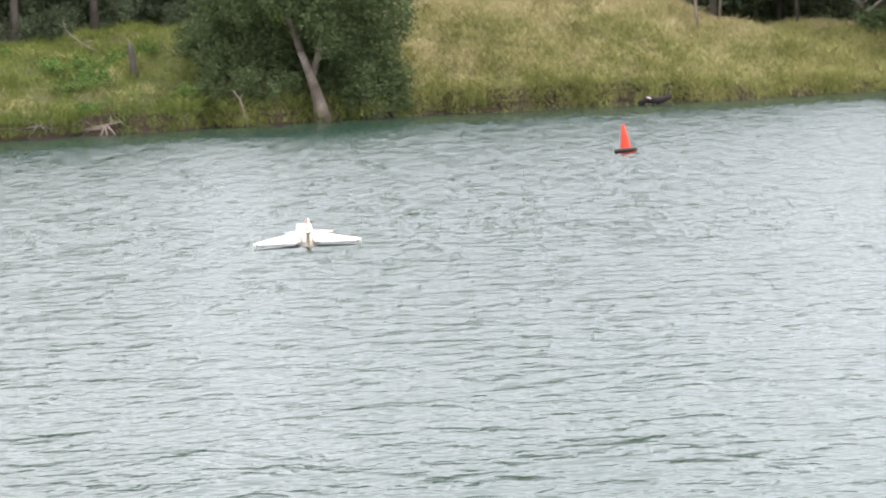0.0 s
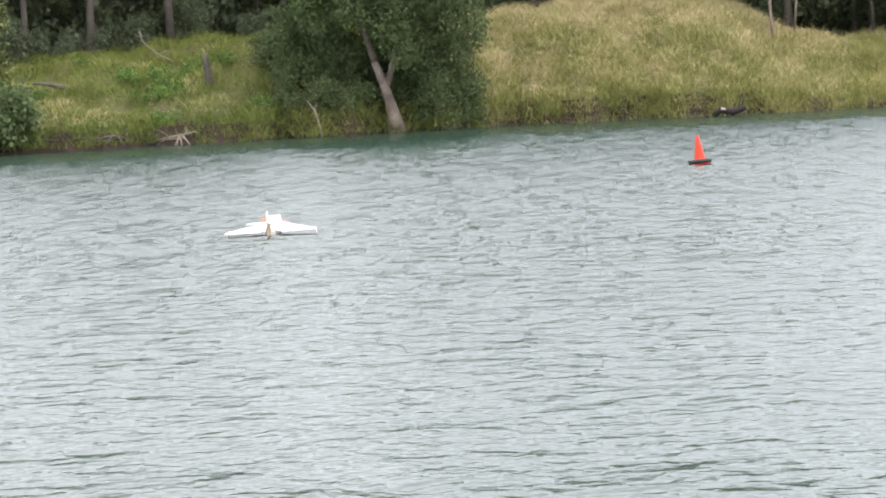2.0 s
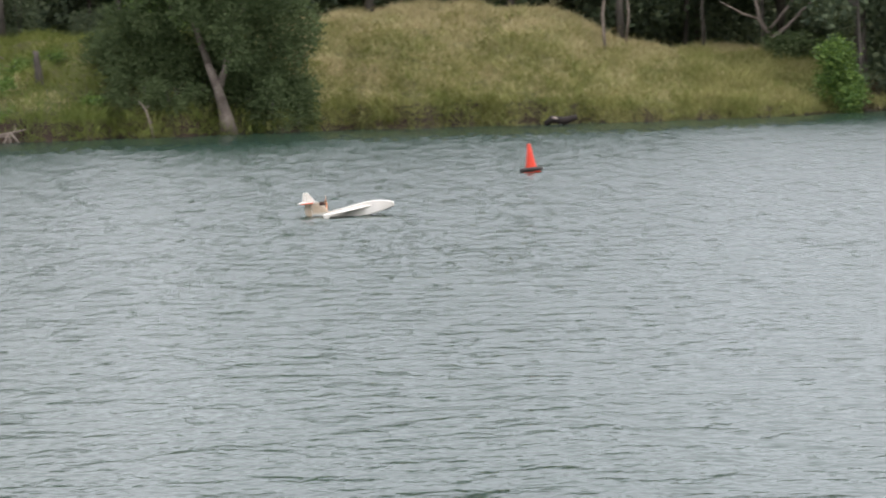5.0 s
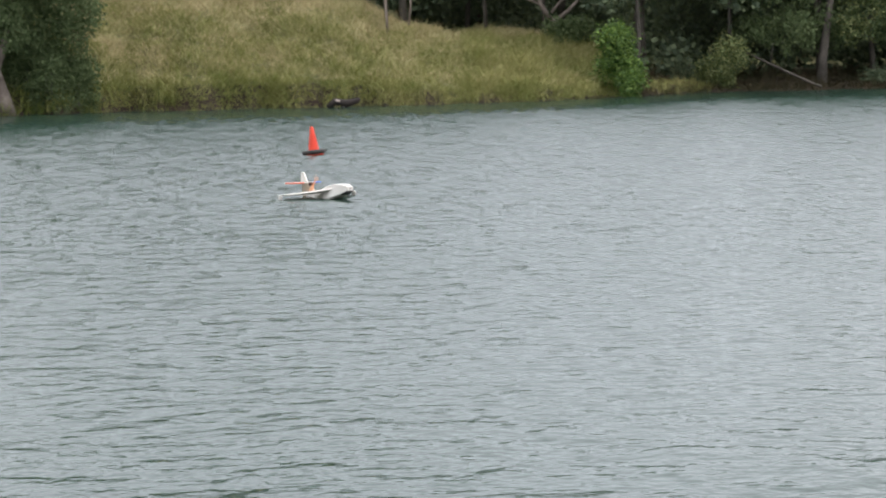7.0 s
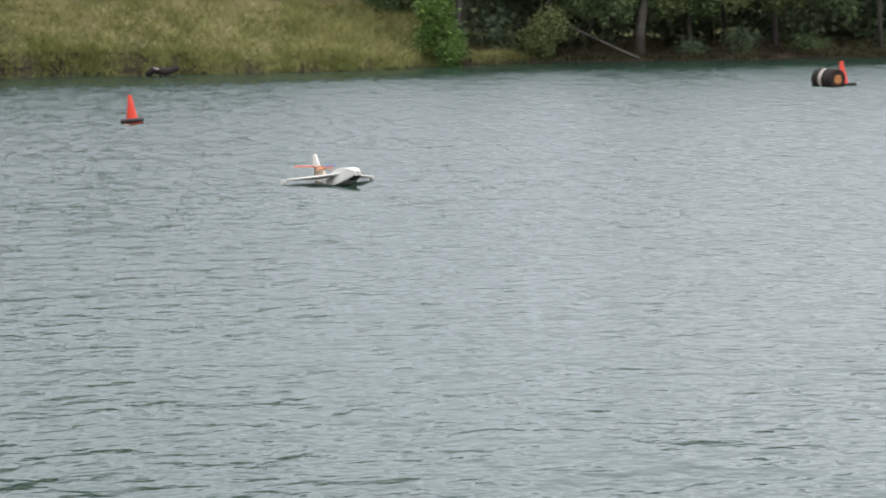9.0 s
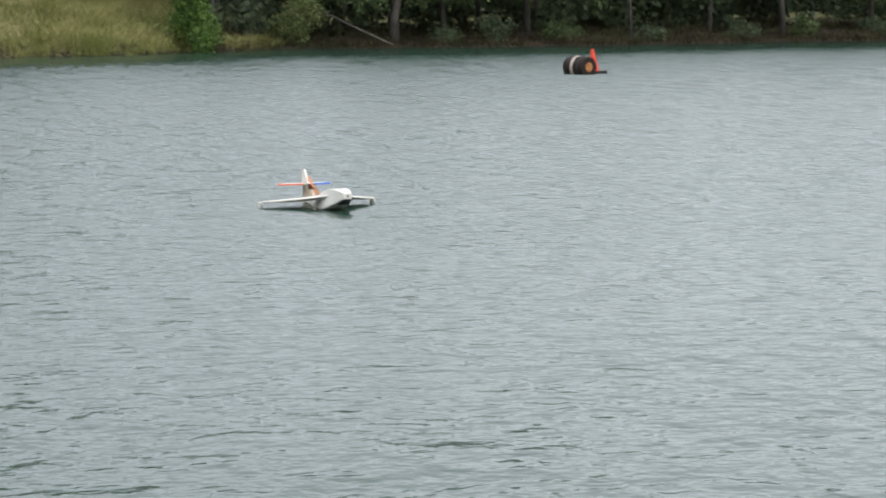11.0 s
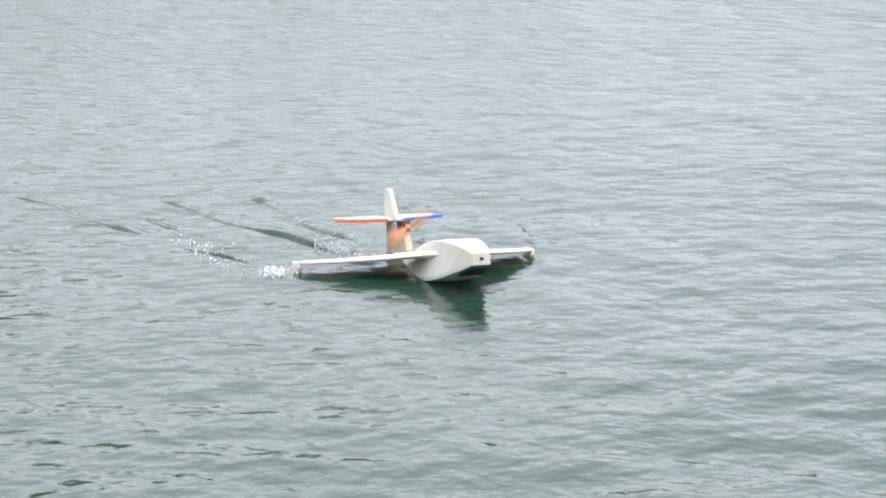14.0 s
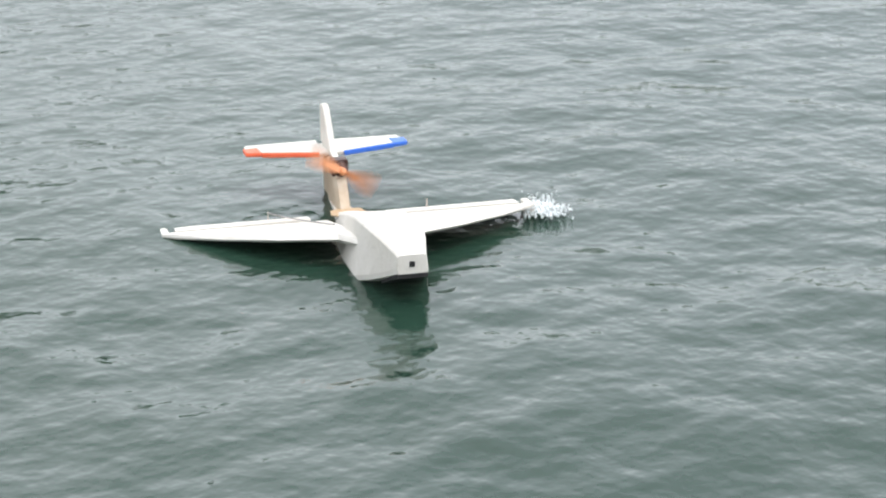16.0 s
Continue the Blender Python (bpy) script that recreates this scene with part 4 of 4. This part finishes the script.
deadwood("dead_tree", "bare bleached forked dead tree above the bank", 8.43, 9.5, [([(0.1, 0, -0.3), (0.05, 0, 0.4), (-0.05, 0, 0.75)], [0.14, 0.13, 0.12]), ([(-0.05, 0, 0.7), (-0.45, 0, 1.3), (-0.6, 0, 2.2), (-0.9, 0, 3.4)], [0.09, 0.07, 0.05, 0.02]),
    ([(0.0, 0, 0.7), (0.5, 0, 1.1), (1.0, 0, 1.6), (1.3, 0, 1.9)], [0.08, 0.06, 0.045, 0.02]), ([(-0.45, 0, 1.3), (-1.0, 0, 1.5), (-1.7, 0, 1.9)], [0.05, 0.04, 0.015]), ([(-0.1, 0, 1.0), (0.5, 0, 1.7), (0.9, 0, 2.4)], [0.05, 0.04, 0.015])])
deadwood("fallen_tree", "pale dead trunk leaning down the red bank", 14.0, 0.8, [([(1.3, -0.4, 0.0), (0.4, 0, 0.45), (-0.6, 0.2, 0.95), (-1.3, 0.4, 1.3)], [0.045, 0.04, 0.03, 0.012]), ([(-0.2, 0.1, 0.8), (-0.1, 0.1, 1.4)], [0.02, 0.008])], BARK_DARK)
deadwood("bank_tree_trunk", "dark leaning trunk rising from the waterline", 15.1, 1.2, [([(0.0, 0, -0.2), (0.02, 0, 0.8), (0.15, 0, 1.7), (0.35, 0.1, 3.0), (0.5, 0.2, 5.0)], [0.2, 0.15, 0.13, 0.11, 0.05])], BARK_DARK, category="tree trunk")
log = deadwood("sunken_log", "dark waterlogged log with upturned grey twigs and a white patch", 3.09, -0.6, [([(-0.45, 0, 0.0), (-0.25, 0, 0.16), (0.05, 0, 0.10), (0.42, 0, 0.20)], [0.08, 0.10, 0.11, 0.07]), ([(0.2, 0, 0.15), (0.3, 0, 0.5)], [0.022, 0.008]),
    ([(0.3, 0, 0.15), (0.38, 0, 0.5)], [0.018, 0.006]), ([(0.1, 0, 0.15), (0.15, 0, 0.4)], [0.016, 0.006]), ([(-0.1, 0, 0.1), (0.1, -0.1, -0.2)], [0.05, 0.05])], SOAKED, 0.27)
patch = part("bleached_patch", tube([(-0.24, -0.085, 0.20), (-0.12, -0.095, 0.17)], [0.03, 0.025], 7), WHITE, log, "pale bleached patch")
for az, o in ((11.0, 0.2), (-9.55, 0.15)):
    stone = tagged(new("bank_stone", None), "small pale stone at the waterline", "stone")
    part("stone", cone_mesh(0.07, 0.06, 0.03, 9), WHITE, stone)
    stone.matrix_basis = Matrix.Translation(on_land(az, o, -0.02))


# ---- wake and spray that travel with the boat ----
def build_wake():
    """Sharp little bow waves that trail astern of tips, hull and tail; their feet lie under the lake's surface."""
    thing = tagged(new("wake"), "sharp green wavelets trailing in a fan behind the model plane", "wake")
    us, vs = np.linspace(0, 1, 170), np.linspace(-1, 1, 30)
    # start (x, y), sideways spread per metre, height, length, phase
    for x0, y0, spread, amp, length, ph in ((0.05, 0.47, 0.30, 0.026, 2.6, 0.3), (0.05, -0.47, 0.30, 0.038, 3.4, 1.9), (-0.10, 0.16, 0.20, 0.032, 2.4, 4.1),
                                            (-0.10, -0.16, 0.20, 0.036, 3.2, 0.9), (-0.32, -0.03, 0.07, 0.030, 2.6, 2.7), (-0.55, -0.42, 0.36, 0.028, 2.6, 3.5)):
        U, V = np.meshgrid(us, vs, indexing="ij")
        age = U * length
        side = np.sign(y0)
        width = 0.065 + 0.03 * age
        X = x0 - age + 0.10 * V * width
        Y = y0 + side * spread * age + V * width + 0.03 * np.sin(age * 3.1 + ph) + 0.012 * np.sin(age * 9.3 + 2 * ph)
        lift = 0.8 * amp * np.exp(-age / 3.0) * np.clip(U / 0.14, 0, 1) * np.clip((1 - U) / 0.35, 0, 1) * (1 + 0.35 * np.sin(age * 3.1 + ph) + 0.12 * np.sin(age * 7 + 3 * ph))
        # the outer face is steep, the inner one runs out in a second, lower ridge
        W = V * side
        rise = np.where(W > 0, np.exp(-(W * 3.4) ** 2), np.exp(-(W * 1.9) ** 2)) + 0.35 * np.exp(-((W + 0.62) * 4.5) ** 2)
        Z = -0.014 + lift * rise + wave_height(X + 3.4, Y + 5.0) - 0.02 * np.clip((np.abs(V) - 0.8) / 0.2, 0, 1)
        n, k = X.shape
        i = np.arange(n * k).reshape(n, k)
        f = np.stack([i[:-1, :-1], i[1:, :-1], i[1:, 1:], i[:-1, 1:]], -1).reshape(-1, 4)
        sheet("wavelet", np.stack([X, Y, Z], -1).reshape(-1, 3), f, WATER, thing, smooth=True)
    return thing


def build_spray(x, y, spread, height, count, seed, label):
    """A burst of droplets and torn water, one rigid piece that travels with the boat."""
    g = random.Random(seed)
    bm = bmesh.new()
    for _ in range(count):
        u = g.random() ** 1.6
        c = Vector((x + g.gauss(-0.03, spread[0]), y + g.gauss(0, spread[1]), u * height * g.uniform(0.3, 1.0)))
        r = g.uniform(0.0006, 0.0026) * (1.4 - u)
        m = Matrix.Translation(c) @ pose(0, 0, 0, g.uniform(0, 360), g.uniform(0, 360), 0) @ Matrix.Diagonal((r * g.uniform(0.8, 5.0), r, r * g.uniform(0.5, 1.4), 1))
        bmesh.ops.create_icosphere(bm, subdivisions=1, radius=1, matrix=m)
    me = bpy.data.meshes.new("spray")
    bm.to_mesh(me)
    bm.free()
    me.materials.append(SPRAY)
    me.shade_smooth()
    return tagged(new("spray", me), label, "spray", kind="stuff")


wake = build_wake()
spray_right = build_spray(-0.45, -0.64, (0.22, 0.04), 0.03, 200, 1, "white flecks of foam on the crest of the starboard wake")
spray_left = build_spray(0.0, 0.505, (0.032, 0.024), 0.042, 620, 2, "white droplets thrown up by the model's port wing tip")
spray_tip = build_spray(0.0, -0.515, (0.045, 0.03), 0.045, 330, 4, "white splash where the starboard wing tip cuts the water")
spray_stern = build_spray(-0.34, -0.13, (0.08, 0.055), 0.075, 520, 3, "torn white water behind the model's tail")
spray_bow = build_spray(0.46, -0.03, (0.09, 0.09), 0.014, 170, 5, "white wash around the model's forward hull")


# ---- what moves ----
COURSE = (
    (0.0, -2.00, 19.4, 99, 1.4, 0.2), (0.5, -2.44, 20.55, 101, 1.4, 0.3), (1.0, -2.87, 21.4, 101, 1.8, 0.0),
    (1.5, -3.20, 22.05, 99, 2.6, 0.3), (2.0, -3.44, 22.60, 93, 2.0, -1.0), (2.5, -3.47, 23.0, 79, 1.0, -1.5),
    (3.0, -3.41, 23.47, 62, 0.0, -0.5), (3.5, -3.13, 23.89, 43, 0.0, 0.5), (4.0, -2.60, 24.25, 27, 1.0, 0.0),
    (4.5, -1.97, 24.59, 10, 1.4, 0.0), (5.0, -1.23, 24.85, -6, 1.5, 0.0), (5.8, -0.3, 24.9, -30, 1.5, 0.0), (6.6, 0.6, 24.5, -53, 1.5, 0.0),
    (7.5, 1.39, 23.70, -69, 1.6, -0.6), (8.0, 1.80, 23.06, -72, 1.3, 0.0), (8.5, 2.23, 22.23, -72.6, 1.2, 0.3),
    (9.0, 2.66, 21.21, -73.3, 2.4, -0.5), (10.2, 3.55, 18.7, -80, 2.0, 0.0), (11.5, 4.05, 15.51, -84.0, 1.7, 0.0), (12.0, 4.12, 13.95, -80.2, 1.9, -0.2), (12.5, 4.26, 12.55, -79, 0.5, -0.4),
    (13.0, 4.05, 10.02, -86.1, 3.4, -0.5), (13.5, 4.02, 8.40, -91.9, 3.2, -1.1), (14.0, 4.00, 7.15, -99.6, 3.8, -0.6),
    (14.5, 3.67, 5.88, -101.7, 4.9, -0.3), (15.0, 3.55, 5.22, -103.3, 3.6, -0.8), (15.5, 3.29, 4.68, -109.2, 2.4, -0.1), (16.0, 3.14, 4.22, -115.3, 2.1, 0.8))


def settled(t, x, y):
    sink = float(np.interp(t, (0, 12.0, 13.0, 14.2, 15.0, 15.5, 16.0), (0.0, 0.0, 0.012, 0.014, 0.022, 0.026, 0.030)))
    far = 1 + sink / EYE[2]
    return Matrix.Translation((x * far, y * far, -sink))


def motions():
    # the hull settles into the water as the model slows down
    walk(boat, [(t, settled(t, x, y) @ pose(0, 0, 0, roll, -nose, yaw)) for t, x, y, yaw, nose, roll in COURSE])
    walk(wake, [(t, pose(x, y, float(np.interp(t, (0, 10, 12, 13, 15, 15.5, 16), (-0.06, -0.05, -0.016, -0.004, 0.0, -0.006, -0.024))), 0, 0, yaw)) for t, x, y, yaw, nose, roll in COURSE])
    # each burst lies under the surface until the wing or tail digs in
    for burst, levels in ((spray_right, ((0, -0.2), (12.3, -0.2), (13.2, -0.01), (15.2, 0.0), (15.8, -0.1), (16.0, -0.12))),
                          (spray_tip, ((0, -0.2), (12.9, -0.2), (13.3, -0.01), (14.2, 0.0), (14.45, -0.08), (14.75, -0.01), (15.5, -0.005), (15.8, -0.03), (16.0, -0.05))),
                          (spray_left, ((0, -0.2), (14.3, -0.2), (14.9, -0.02), (15.3, 0.0), (16.0, 0.004))),
                          (spray_stern, ((0, -0.2), (11.2, -0.2), (11.6, -0.02), (15.2, 0.0), (15.7, -0.09), (16.0, -0.12))),
                          (spray_bow, ((0, -0.2), (15.0, -0.2), (15.3, -0.01), (15.6, -0.005), (15.9, -0.06), (16.0, -0.08)))):
        walk(burst, [(t, pose(x, y, float(np.interp(t, [k[0] for k in levels], [k[1] for k in levels])), 0, 0, yaw)) for t, x, y, yaw, nose, roll in COURSE])
    walk(propeller, [(k / 30, pose(-0.040, 0, 0.140, 77 * k, 0, 0)) for k in range(481)])
    walk(water, [(0.0, pose(0, 0, 0)), (16.0, pose(-0.8, -2.4, 0))])


motions()
